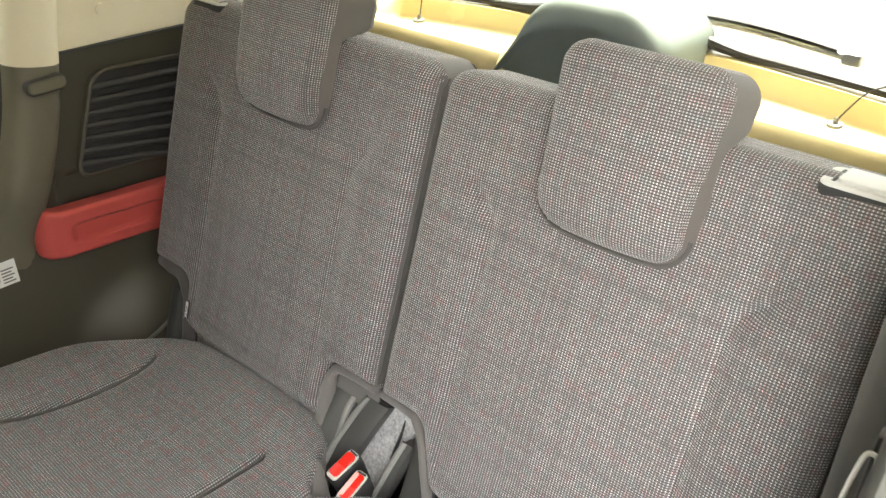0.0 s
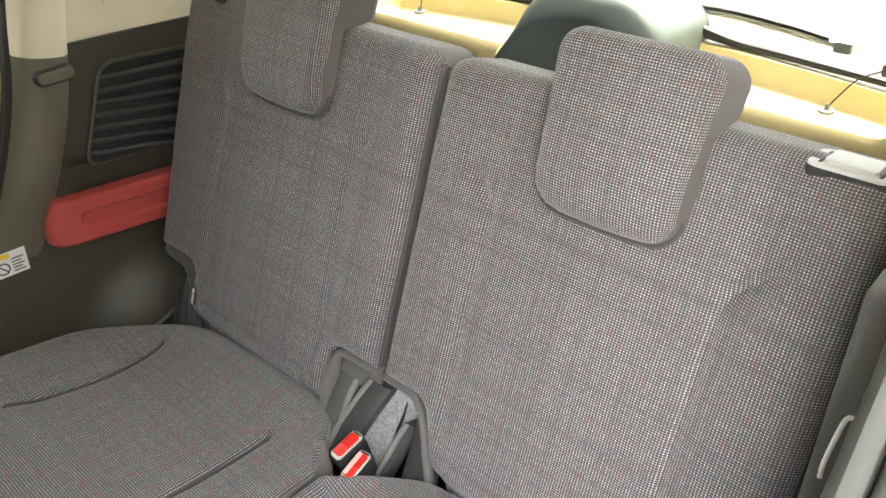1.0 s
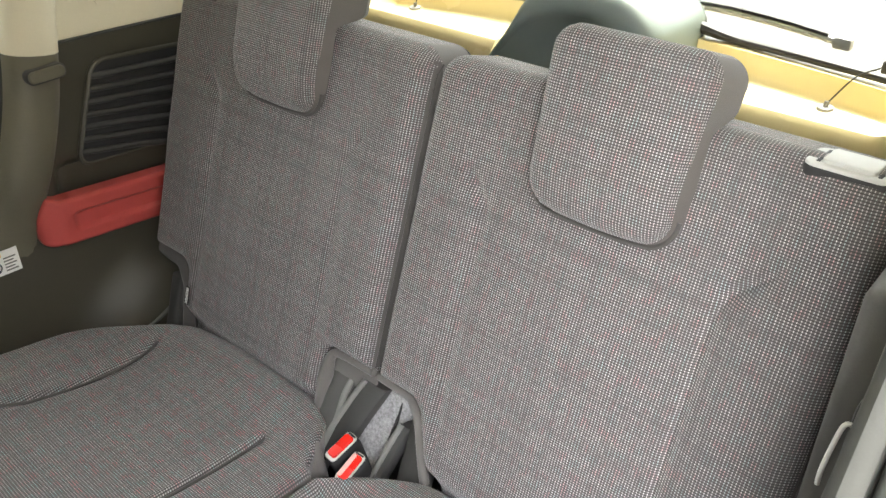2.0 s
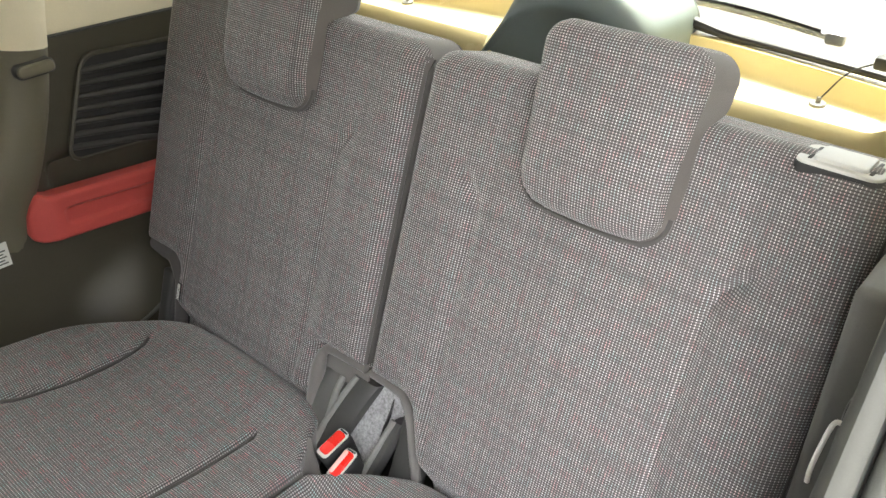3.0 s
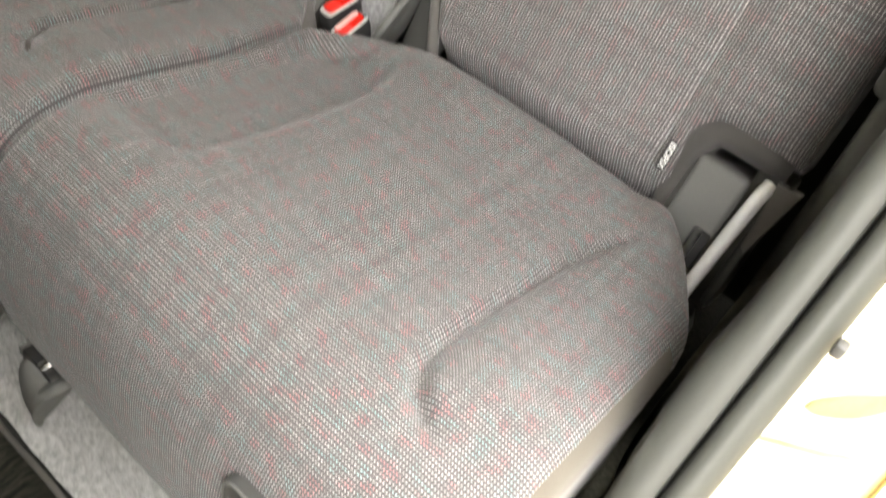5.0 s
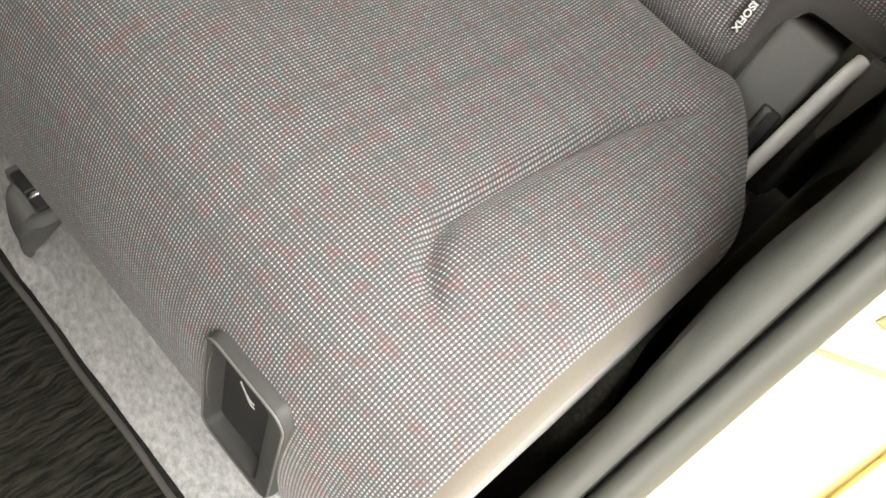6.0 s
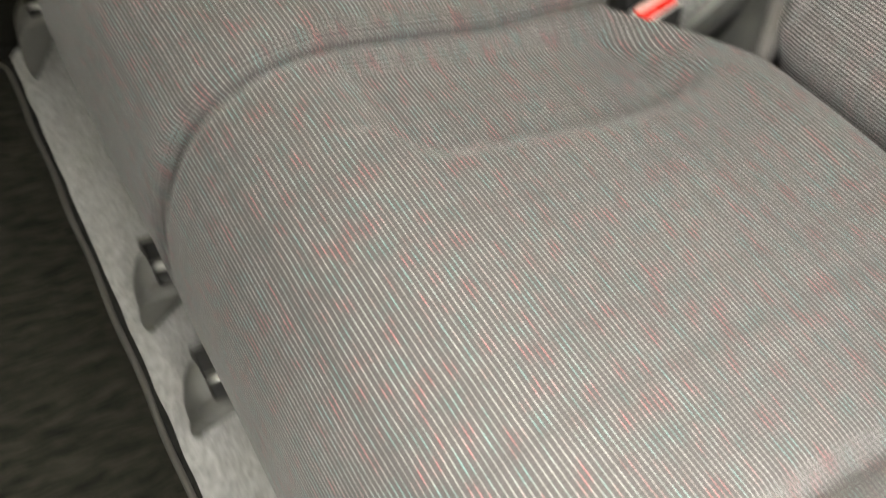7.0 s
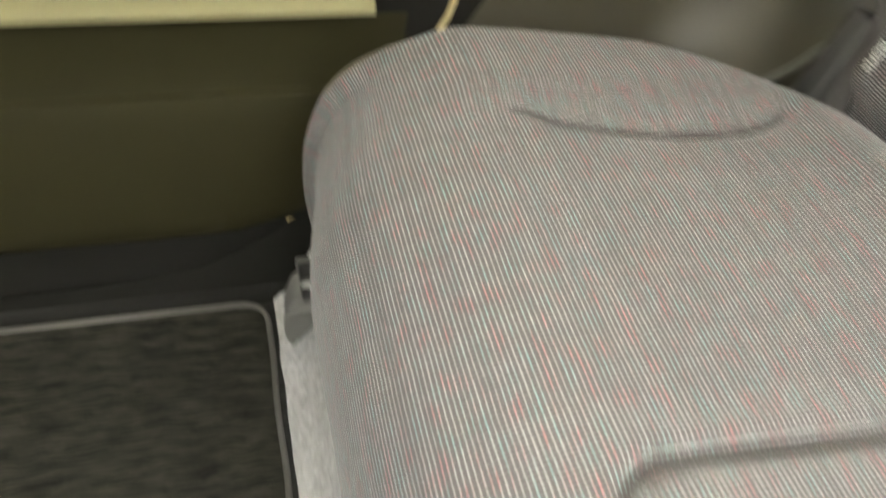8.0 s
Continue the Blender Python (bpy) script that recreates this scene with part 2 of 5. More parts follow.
def part(name, bm, mat, parent, label="", m=None, smooth=True):
    ob = obj(name, bm, mat, None, smooth)
    ob.parent = parent
    # all meshes lie in world places: undo what the parents add
    chain = Matrix.Identity(4)
    for q in reversed(ancestors(parent)):
        chain = chain @ q.matrix_parent_inverse @ q.matrix_basis
    ob.matrix_parent_inverse = chain.inverted()
    ob.matrix_basis = m if m is not None else Matrix.Identity(4)
    if label:
        ob["label"] = label
    return ob


def ancestors(ob):
    out = [ob]
    while out[-1].parent is not None:
        out.append(out[-1].parent)
    return out


def box(x0, x1, y0, y1, z0, z1, bevel=0.0, seg=2, bm=None, m=None):
    bm = bm or bmesh.new()
    vs = [bm.verts.new((x, y, z)) for x in (x0, x1) for y in (y0, y1) for z in (z0, z1)]
    fs = [bm.faces.new([vs[i] for i in f]) for f in ((0, 1, 3, 2), (4, 6, 7, 5), (0, 4, 5, 1), (2, 3, 7, 6), (0, 2, 6, 4), (1, 5, 7, 3))]
    if bevel > 0:
        edges = list({e for f in fs for e in f.edges})
        r = bmesh.ops.bevel(bm, geom=edges, offset=bevel, segments=seg, affect="EDGES", profile=0.5)
        vs = list({v for f in r["faces"] for v in f.verts} | {v for v in vs if v.is_valid})
    if m is not None:
        bmesh.ops.transform(bm, matrix=m, verts=[v for v in vs if v.is_valid])
    return bm


def spline(pts, n):
    """Catmull-Rom through the points, n steps a stretch."""
    p = [np.array(q, float) for q in pts]
    p = [2 * p[0] - p[1], *p, 2 * p[-1] - p[-2]]
    out = []
    for i in range(1, len(p) - 2):
        for k in range(n):
            t = k / n
            out.append(0.5 * (2 * p[i] + (p[i + 1] - p[i - 1]) * t + (2 * p[i - 1] - 5 * p[i] + 4 * p[i + 1] - p[i + 2]) * t**2 + (3 * p[i] - p[i - 1] - 3 * p[i + 1] + p[i + 2]) * t**3))
    out.append(p[-2])
    return out


def tube(path, radius, sides=10, bm=None, flat=1.0):
    """A round bar along a path, its ends closed. radius: a number or one a point."""
    bm = bm or bmesh.new()
    pts = [Vector(p) for p in path]
    rings = []
    side = None
    for i, p in enumerate(pts):
        d = (pts[min(i + 1, len(pts) - 1)] - pts[max(i - 1, 0)]).normalized()
        if side is None:
            side = d.cross(Vector((0, 0, 1)) if abs(d.z) < 0.9 else Vector((1, 0, 0))).normalized()
        side = (side - d * side.dot(d)).normalized()
        other = d.cross(side)
        r = radius if isinstance(radius, (int, float)) else radius[i]
        rings.append([bm.verts.new(p + r * (math.cos(a) * side + flat * math.sin(a) * other)) for a in np.linspace(0, 2 * math.pi, sides, endpoint=False)])
    for a, b in zip(rings, rings[1:]):
        for k in range(sides):
            bm.faces.new((a[k], a[(k + 1) % sides], b[(k + 1) % sides], b[k]))
    bm.faces.new(rings[0][::-1])
    bm.faces.new(rings[-1])
    return bm


def sweep(path, profile, bm=None, closed=False, caps=True):
    """Profile points (a, b) carried along a path in a y-z plane: a along x, b square to the path."""
    bm = bm or bmesh.new()
    rings = []
    pts = [Vector(p) for p in path]
    for i, p in enumerate(pts):
        d = (pts[min(i + 1, len(pts) - 1)] - pts[max(i - 1, 0)]).normalized()
        nrm = Vector((1, 0, 0)).cross(d).normalized()
        rings.append([bm.verts.new(p + Vector((a, 0, 0)) + b * nrm) for a, b in profile])
    n = len(profile)
    for a, b in zip(rings, rings[1:]):
        for k in range(n if closed else n - 1):
            bm.faces.new((a[k], a[(k + 1) % n], b[(k + 1) % n], b[k]))
    if closed and caps:
        bm.faces.new(rings[0][::-1])
        bm.faces.new(rings[-1])
    return bm


def slab(outline, y0, y1, bevel=0.0, bm=None, seg=2):
    """An outline of (x, z) points made y0 to y1 thick."""
    bm = bm or bmesh.new()
    vs = [bm.verts.new((x, y0, z)) for x, z in outline]
    f = bm.faces.new(vs)
    r = bmesh.ops.extrude_face_region(bm, geom=[f])
    moved = [v for v in r["geom"] if isinstance(v, bmesh.types.BMVert)]
    bmesh.ops.translate(bm, verts=moved, vec=(0, y1 - y0, 0))
    if bevel > 0:
        es = [e for e in bm.edges if abs(e.verts[0].co.y - y0) < 1e-6 and abs(e.verts[1].co.y - y0) < 1e-6]
        bmesh.ops.bevel(bm, geom=es, offset=bevel, segments=seg, affect="EDGES", profile=0.5)
    return bm


def rounded(x0, x1, z0, z1, r, n=5):
    out = []
    for cx, cz, a0 in ((x1 - r, z1 - r, 0), (x0 + r, z1 - r, 90), (x0 + r, z0 + r, 180), (x1 - r, z0 + r, 270)):
        out += [(cx + r * math.cos(radians(a0 + 90 * k / n)), cz + r * math.sin(radians(a0 + 90 * k / n))) for k in range(n + 1)]
    return out


def step(a, b, x):
    t = np.clip((x - a) / (b - a), 0, 1)
    return t * t * (3 - 2 * t)


def round_rect(x, z, x0, x1, z0, z1, r):
    """Distance inside a rounded rectangle (negative outside)."""
    qx, qz = np.abs(x - (x0 + x1) / 2) - (x1 - x0) / 2 + r, np.abs(z - (z0 + z1) / 2) - (z1 - z0) / 2 + r
    return r - np.hypot(np.maximum(qx, 0), np.maximum(qz, 0)) - np.minimum(np.maximum(qx, qz), 0)


def pad(inside, x0, x1, z0, z1, pitch):
    """A grid over the region where inside(x, z) > 0, its border drawn on to the outline: points (x, z), their depth inside and quads."""
    xs, zs = np.arange(x0, x1 + pitch, pitch), np.arange(z0, z1 + pitch, pitch)
    X, Z = np.meshgrid(xs, zs, indexing="ij")
    D = inside(X, Z)
    inn = D > 1e-4
    cell = inn[:-1, :-1] | inn[1:, :-1] | inn[1:, 1:] | inn[:-1, 1:]
    e = 1e-4
    for _ in range(6):
        D = inside(X, Z)
        gx, gz = (inside(X + e, Z) - D) / e, (inside(X, Z + e) - D) / e
        k = np.where(D < 0, -D / np.maximum(gx**2 + gz**2, 0.3), 0)
        X, Z = X + np.clip(k * gx, -pitch, pitch), Z + np.clip(k * gz, -pitch, pitch)
    D = np.maximum(inside(X, Z), 0)
    D[D < 2e-4] = 0
    index, pts, quads = {}, [], []
    for i, j in zip(*np.nonzero(cell)):
        q = []
        for a, b in ((i, j), (i + 1, j), (i + 1, j + 1), (i, j + 1)):
            if (a, b) not in index:
                index[a, b] = len(pts)
                pts.append((X[a, b], Z[a, b], D[a, b]))
            q.append(index[a, b])
        quads.append(q)
    return np.array(pts), quads


def curl(d, r):
    return np.where(d < r, r - np.sqrt(np.maximum(r * r - (r - np.minimum(d, r)) ** 2, 0)), 0.0)


def grid_mesh(verts, quads, uvs):
    bm = bmesh.new()
    vs = [bm.verts.new(v) for v in verts]
    layer = bm.loops.layers.uv.new("cloth")
    for q in quads:
        if len({tuple(np.round(verts[i], 6)) for i in q}) < 3:
            continue
        f = bm.faces.new([vs[i] for i in q])
        for lp, i in zip(f.loops, q):
            lp[layer].uv = uvs[i]
    bmesh.ops.remove_doubles(bm, verts=bm.verts, dist=1e-5)
    return bm


def border(quads):
    """The edges that only one quad uses, as index pairs."""
    seen = {}
    for q in quads:
        for a, b in zip(q, q[1:] + q[:1]):
            k = (min(a, b), max(a, b))
            seen[k] = None if k in seen else (a, b)
    return [e for e in seen.values() if e]


def band(front, rear, edges, uvs=None, steps=1):
    """Quads between the borders of two sheets that share their numbering."""
    bm = bmesh.new()
    layer = bm.loops.layers.uv.new("cloth")
    made = {}

    def v(i, k):
        if (i, k) not in made:
            made[i, k] = bm.verts.new(front[i] + (rear[i] - front[i]) * k / steps)
        return made[i, k]
    for a, b in edges:
        for k in range(steps):
            if np.linalg.norm(front[a] - front[b]) < 1e-5:
                continue
            f = bm.faces.new((v(a, k), v(b, k), v(b, k + 1), v(a, k + 1)))
            if uvs is not None:
                for lp, (i, kk) in zip(f.loops, ((a, k), (b, k), (b, k + 1), (a, k + 1))):
                    lp[layer].uv = (uvs[i][0], uvs[i][1] + np.linalg.norm(rear[i] - front[i]) * kk / steps)
    return bm


# ---------------------------------------------------------------- setting
def ground():
    bm = box(-60, 60, -60, 60, -0.5, -0.36)
    return tagged(obj("ground", bm, M_GROUND, smooth=False), "sunlit grey asphalt ground outside the car", "ground", kind="structure")


def floor():
    bm = box(-0.66, 0.62, -1.9, 0.62, -0.06, -0.008)
    return tagged(obj("floor", bm, M_FLOOR, smooth=False), "dark carpeted floor of the car", "floor", kind="structure")


def ceiling():
    bm = box(-0.74, 0.67, -1.60, 0.66, 1.42, 1.46, 0.01)
    return tagged(obj("ceiling", bm, M_HEAD), "pale cloth headliner of the car", "ceiling", kind="structure")


def wall_front_block():
    # added panel, out of view, that holds back light from the windscreen side
    bm = bmesh.new()
    box(-0.72, 0.72, -0.98, -0.94, -0.06, 1.42, bm=bm)
    return tagged(obj("wall_front_block", bm, M_CHAR, smooth=False), "unseen charcoal panel added to shut off light from the front", "wall", kind="structure")


def wall_sky_block():
    # unseen blocker: keeps low sky light out of the open door
    bm = box(1.9, 2.1, -1.9, 9, -0.40, 1.95, 0.02)
    return tagged(obj("wall_sky_block", bm, M_CHAR, smooth=False), "unseen dark wall added beside the car to block low sky light", "wall", kind="structure")


ground()
wall_sky_block()
floor()
ceiling()
wall_front_block()


# ---------------------------------------------------------------- seat backs
def back_shape(side):
    """The outline of a seat back and the relief of its cover, over a = distance from the middle of the car and z up the back."""
    notch = 0.083 if side > 0 else 0.096

    def inside(a, z):
        # one seat is a little broader at its shoulder
        broad = 0.008 + 0.006 * step(0.02, 0.30, z) if side < 0 else 0.0
        d = round_rect(a - np.where(a > 0.3, broad, 0.0), z, 0.004, 0.532, -0.125, 0.492, 0.03 if side > 0 else 0.038)
        # the notch over the buckles widens towards its foot
        flare = a - (0.045 - z) * (0.37 if side > 0 else 0.0)
        d = np.minimum(d, -round_rect(flare, z, -0.3, notch, -0.3, 0.048, 0.010))
        d = np.minimum(d, -round_rect(a, z, 0.440, 0.8, -0.3, 0.042, 0.015))
        return d

    def relief(a, z):
        out = np.zeros_like(a)
        for crease, sign in ((0.413, 1), (0.116, -1)):
            t = sign * (a - crease - 0.012 * step(0.1, -0.05, z) * (sign < 0))
            line = 0.332 + 0.95 * np.maximum(t, 0) - z
            d = -np.logaddexp(-140 * t, -140 * 0.72 * line) / 140 + 0.003
            wing = step(-0.006, 0.042, d)
            above = step(0.005, 0.075, t)
            out += (0.0105 if min(sign, side) > 0 else 0.0070) * (wing + (1 - wing) * above)
            fade = 1 - step(0.012, 0.052, t)
            out -= (0.0060 if min(sign, side) > 0 else 0.0035) * np.exp(-((d + 0.001) / 0.0060) ** 2) * fade * step(-0.09, -0.04, z)
            out -= (0.0050 if min(sign, side) > 0 else 0.0020) * np.exp(-(((t - 0.016) / 0.020) ** 2 + ((line + 0.004) / 0.011) ** 2))
        out += 0.006 * np.exp(-(((a - 0.265) / 0.10) ** 2 + ((z - 0.2) / 0.16) ** 2))
        out += 0.004 * np.exp(-(((a - 0.265) / 0.2) ** 2 + ((z + 0.03) / 0.05) ** 2))
        return out
    return inside, relief


def unrolled(inside, a, z, d, r):
    """Where a point of a pad with rolled edges lies on its flat cloth."""
    e = 1e-4
    gx, gz = (inside(a + e, z) - inside(a - e, z)) / (2 * e), (inside(a, z + e) - inside(a, z - e)) / (2 * e)
    w = np.clip((r - d) / r, 0, 1)
    extra = r * (np.arcsin(w) - w)
    return a - extra * gx, z - extra * gz


def seat_back(side, seat):
    inside, relief = back_shape(side)
    pts, quads = pad(inside, 0.0, 0.555, -0.13, 0.50, 0.0042)
    a, z, d = pts.T
    y = curl(d, 0.024) - relief(a, z) * step(0, 0.03, d)
    wave = np.array([noise.noise(Vector((p * 9 * side, q * 9, 3.0))) for p, q in zip(a, z)])
    y = y + 0.0016 * wave + 0.030 * step(-0.018, -0.066, z)
    front = np.stack([side * a, y, z], -1)
    u, v = unrolled(inside, a, z, d, 0.024)
    uvs = np.stack([side * u, v], -1)
    rear = front.copy()
    rear[:, 1] = 0.105 - curl(d, 0.02)
    rear[:, 2] = np.where(z > 0.47, z + 0.004, z)
    e = seat
    rim = border(quads)
    # beyond a seam the sides are plain cloth
    dm = [float(np.mean(d[q])) for q in quads]
    am, zm = [float(np.mean(a[q])) for q in quads], [float(np.mean(z[q])) for q in quads]
    plain_side = [i for i in range(len(quads)) if dm[i] < 0.003 and 0.055 < zm[i] < 0.474 and not 0.03 < am[i] < 0.5]
    woven = [q for i, q in enumerate(quads) if i not in set(plain_side)]
    sides = [quads[i] for i in plain_side]
    cover = part("backrest", grid_mesh(front, woven, uvs), M_CLOTH, seat, "charcoal cloth with columns of pale stitches", LEAN_BACK)
    top = [k for k in rim if z[k[0]] > 0.4915 and z[k[1]] > 0.4915]
    rest = [k for k in rim if k not in top]
    part("top_panel", band(front, rear, top, uvs, 4), M_CLOTH, cover, m=LEAN_BACK)
    part("side_gusset", band(front, rear, rest, uvs, 3), M_GUSSET, cover, "plain dark grey cloth gusset", LEAN_BACK)
    part("rear_panel", grid_mesh(rear, quads, uvs), M_FLOOR, cover, "dark carpeted rear panel", LEAN_BACK)
    # a dark piping line runs down both upright edges
    part("side_roll", grid_mesh(front, sides, uvs), M_ROLL_SHADED, cover, "plain grey rolled side, darkened for shade in the gap", LEAN_BACK)
    for x in (0.0055, 0.5305 if side > 0 else 0.5385):
        vs = np.linspace(0.055, 0.472, 30)
        xs = x + (0.006 * step(0.02, 0.30, vs) if side < 0 < x - 0.3 else np.zeros(30))
        dd = inside(xs, vs)
        ys = curl(dd, 0.024) - relief(xs, vs) * step(0, 0.03, dd)
        part("piping", tube([(side * x, w, v) for x, w, v in zip(xs, ys, vs)], 0.0015, 6), M_BIND, cover, m=LEAN_BACK)
    # grey binding round the notch over the buckles
    nx = 0.079 if side > 0 else 0.090
    sl = 0.37 if side > 0 else 0.0
    path = spline([(0.006, 0.016, 0.047), (nx - 0.020, 0.014, 0.046), (nx - 0.004, 0.012, 0.038), (nx + 0.03 * sl, 0.011, 0.018), (nx + 0.070 * sl, 0.011, -0.020), (nx + 0.105 * sl, 0.014, -0.058)], 5)
    part("notch_binding", tube([(side * p[0], p[1], p[2]) for p in path], [0.0070 + (0.0040 if side < 0 else 0.0) * float(step(0.04, 0.01, p[2])) for p in path], 12), M_GUSSET, cover, "plain grey cloth binding", LEAN_BACK)
    if side < 0:
        part("notch_lining", box(-0.086, -0.004, 0.022, 0.026, 0.006, 0.048, 0.001), M_GUSSET, cover, "plain grey cloth lining", LEAN_BACK)
    path = spline([(0.433, 0.020, -0.085), (0.434, 0.014, -0.03), (0.436, 0.010, 0.020), (0.446, 0.008, 0.041), (0.462, 0.009, 0.047), (0.495, 0.011, 0.047), (0.522, 0.016, 0.046)], 5)
    part("hinge_binding", tube([(side * p[0], p[1], p[2] - 0.003) for p in path], [0.0105 + 0.0045 * float(step(0.0, 0.03, p[2])) for p in path], 12), M_BIND, cover, "padded dark cloth binding", LEAN_BACK)
    release(e, side)
    for x in (0.262 - 0.055, 0.262 + 0.055):
        g = box(side * x - 0.013, side * x + 0.013, 0.028, 0.062, 0.488, 0.500, 0.005)
        part("headrest_guide", g, M_PALE, e, "pale grey plastic headrest guide", LEAN_BACK)
    # the tag that marks the child-seat anchor
    tx = side * (0.4205 if side > 0 else 0.411)
    tag = part("anchor_tag", box(tx - 0.0045, tx + 0.0045, -0.0110, -0.0085, -0.0165, 0.0145, 0.0004), M_INK, e, "small woven tag with white letters", LEAN_BACK)
    cu = bpy.data.curves.new("letters", "FONT")
    cu.body = "ISOFIX"
    cu.size = 0.0088
    cu.align_x, cu.align_y = "CENTER", "CENTER"
    cu.extrude = 0.0002
    cu.offset = 0.00022
    tmp = bpy.data.objects.new("letters", cu)
    scene.collection.objects.link(tmp)
    me = bpy.data.meshes.new_from_object(tmp)
    bpy.data.objects.remove(tmp)
    lb = bmesh.new()
    lb.from_mesh(me)
    w = max(v.co.x for v in lb.verts) - min(v.co.x for v in lb.verts)
    bmesh.ops.scale(lb, vec=(0.028 / w, 1, 1), verts=lb.verts)
    bmesh.ops.transform(lb, matrix=pose(tx, -0.0113, -0.001, 90, 0, 0) @ pose(0, 0, 0, 0, 0, -90), verts=lb.verts)
    part("lettering", lb, M_WHITE, tag, "white woven letters", LEAN_BACK, smooth=False)
    return e


def release(e, side):
    """The release handle let into the top outer corner of a seat back."""
    m = LEAN_BACK @ pose(side * 0.477, 0.022, 0.4775, 15)
    b = part("release_bezel", plate(0.076, 0.052, 0.010, 0.010, 0.003), M_INK, e, "grey plastic handle bezel", m)
    part("release_rim", plate(0.074, 0.050, 0.004, 0.010, 0.0015, 0.0085), M_PALE, b, "pale grey rim", m)
    part("release_paddle", plate(0.046, 0.037, 0.004, 0.004, 0.0015, 0.0122), M_PALE, b, "pale grey release paddle", m)
    for x in (-0.026, 0.026):
        part("slot", box(x - 0.0018, x + 0.0018, -0.018, 0.018, 0.012, 0.0132, 0.0006), M_INK, b, m=m)


def plate(w, h, t, r, bevel, z0=0.0):
    """A rounded plate lying in x-y."""
    bm = bmesh.new()
    f = bm.faces.new([bm.verts.new((x, y, z0)) for x, y in rounded(-w / 2, w / 2, -h / 2, h / 2, r)])
    g = bmesh.ops.extrude_face_region(bm, geom=[f])
    top = [v for v in g["geom"] if isinstance(v, bmesh.types.BMVert)]
    bmesh.ops.translate(bm, verts=top, vec=(0, 0, t))
    es = [q for q in bm.edges if all(abs(v.co.z - z0 - t) < 1e-7 for v in q.verts)]
    bmesh.ops.bevel(bm, geom=es, offset=bevel, segments=3, affect="EDGES", profile=0.5)
    return bm


def loop_of(edges):
    """Edges put in order round their loop."""
    follow = dict(edges)
    start = edges[0][0]
    out, k = [start], follow[start]
    while k != start:
        out.append(k)
        k = follow[k]
    return out


def headrest(side):
    c = 0.264

    def inside(a, z):
        taper = 1 - 0.07 * step(0.42, 0.54, z) + 0.03 * step(0.44, 0.36, z)
        return round_rect((a - c) * taper, z - 0.008 * ((a - c) / 0.09) ** 2 * step(0.45, 0.37, z), -0.085, 0.085, 0.357, 0.556, 0.027)
    pts, quads = pad(inside, 0.16, 0.37, 0.33, 0.57, 0.005)
    a, z, d = pts.T
    y = -0.040 + curl(d, 0.020) - 0.006 * np.exp(-(((a - c) / 0.06) ** 2 + ((z - 0.45) / 0.07) ** 2)) + 0.012 * step(0.42, 0.35, z)
    front = np.stack([side * a, y, z], -1)
    u, v = unrolled(inside, a, z, d, 0.020)
    uvs = np.stack([side * u, v + 0.0013], -1)
    rear = front.copy()
    rear[:, 1] = -0.004 + 0.060 * step(0.478, 0.505, z) - curl(d, 0.014) * step(0.478, 0.505, z)
    rear[:, 1] = np.maximum(rear[:, 1], y + 0.004)
    rear[:, 0] = side * (c + (a - c) * (1.085 - 0.065 * step(0.42, 0.5, z)))
    rear[:, 2] = z - 0.003 * step(0.45, 0.37, z)
    e = thing("headrest", LEAN_BACK @ Vector((side * c, 0.03, 0.36)), "charcoal woven cloth headrest hooked over the seat back", "headrest", "rear headrests")
    part("front_cover", grid_mesh(front, quads, uvs), M_CLOTH, e, "charcoal cloth with columns of pale stitches", LEAN_BACK)
    rim = border(quads)
    top = [k for k in rim if z[k[0]] > 0.552 and z[k[1]] > 0.552]
    part("top_panel", band(front, rear, top, uvs, 4), M_CLOTH, e, "charcoal cloth with columns of pale stitches", LEAN_BACK)
    part("side_gusset", band(front, rear, [k for k in rim if k not in top], uvs, 3), M_SIDE, e, "plain grey cloth side", LEAN_BACK)
    part("rear_cover", grid_mesh(rear, quads, uvs), M_GUSSET, e, "plain grey cloth back", LEAN_BACK)
    ring = loop_of(border(quads))
    k = next(i for i in range(len(ring)) if z[ring[i - 1]] >= 0.40 > z[ring[i]])
    low = [i for i in ring[k:] + ring[:k] if z[i] < 0.40]
    # dark tube on the lower rim stands in for the shade gap there
    part("seam", tube([front[i] * 0.35 + rear[i] * 0.65 + np.array((0, 0, -0.0005)) for i in low], 0.0034, 6), M_BIND, e, "seam line drawn dark for the shade under the headrest", LEAN_BACK)
    for x in (-0.055, 0.055):
        part("post", tube([(side * c + x, 0.045, 0.47), (side * c + x, 0.045, 0.515)], 0.005, 10), M_METAL, e, "metal headrest post", LEAN_BACK)
    return e


# ---------------------------------------------------------------- seat cushions
PROFILE = spline([(0.056, 0.300), (0.028, 0.325), (0.005, 0.350), (-0.012, 0.367), (-0.028, 0.3735), (-0.05, 0.375), (-0.10, 0.371), (-0.20, 0.373), (-0.31, 0.384), (-0.375, 0.387), (-0.43, 0.372), (-0.468, 0.338),
                  (-0.489, 0.285), (-0.494, 0.225), (-0.487, 0.160), (-0.472, 0.100), (-0.462, 0.082)], 12)
PY, PZ = np.array(PROFILE).T
PS = np.concatenate([[0], np.cumsum(np.hypot(np.diff(PY), np.diff(PZ)))])


def run_at(y):
    """Length along the cushion's profile from its rear edge to the upper point at y."""
    k = int(np.argmin(PY))
    return np.interp(-np.asarray(y, float), -PY[: k + 1], PS[: k + 1])


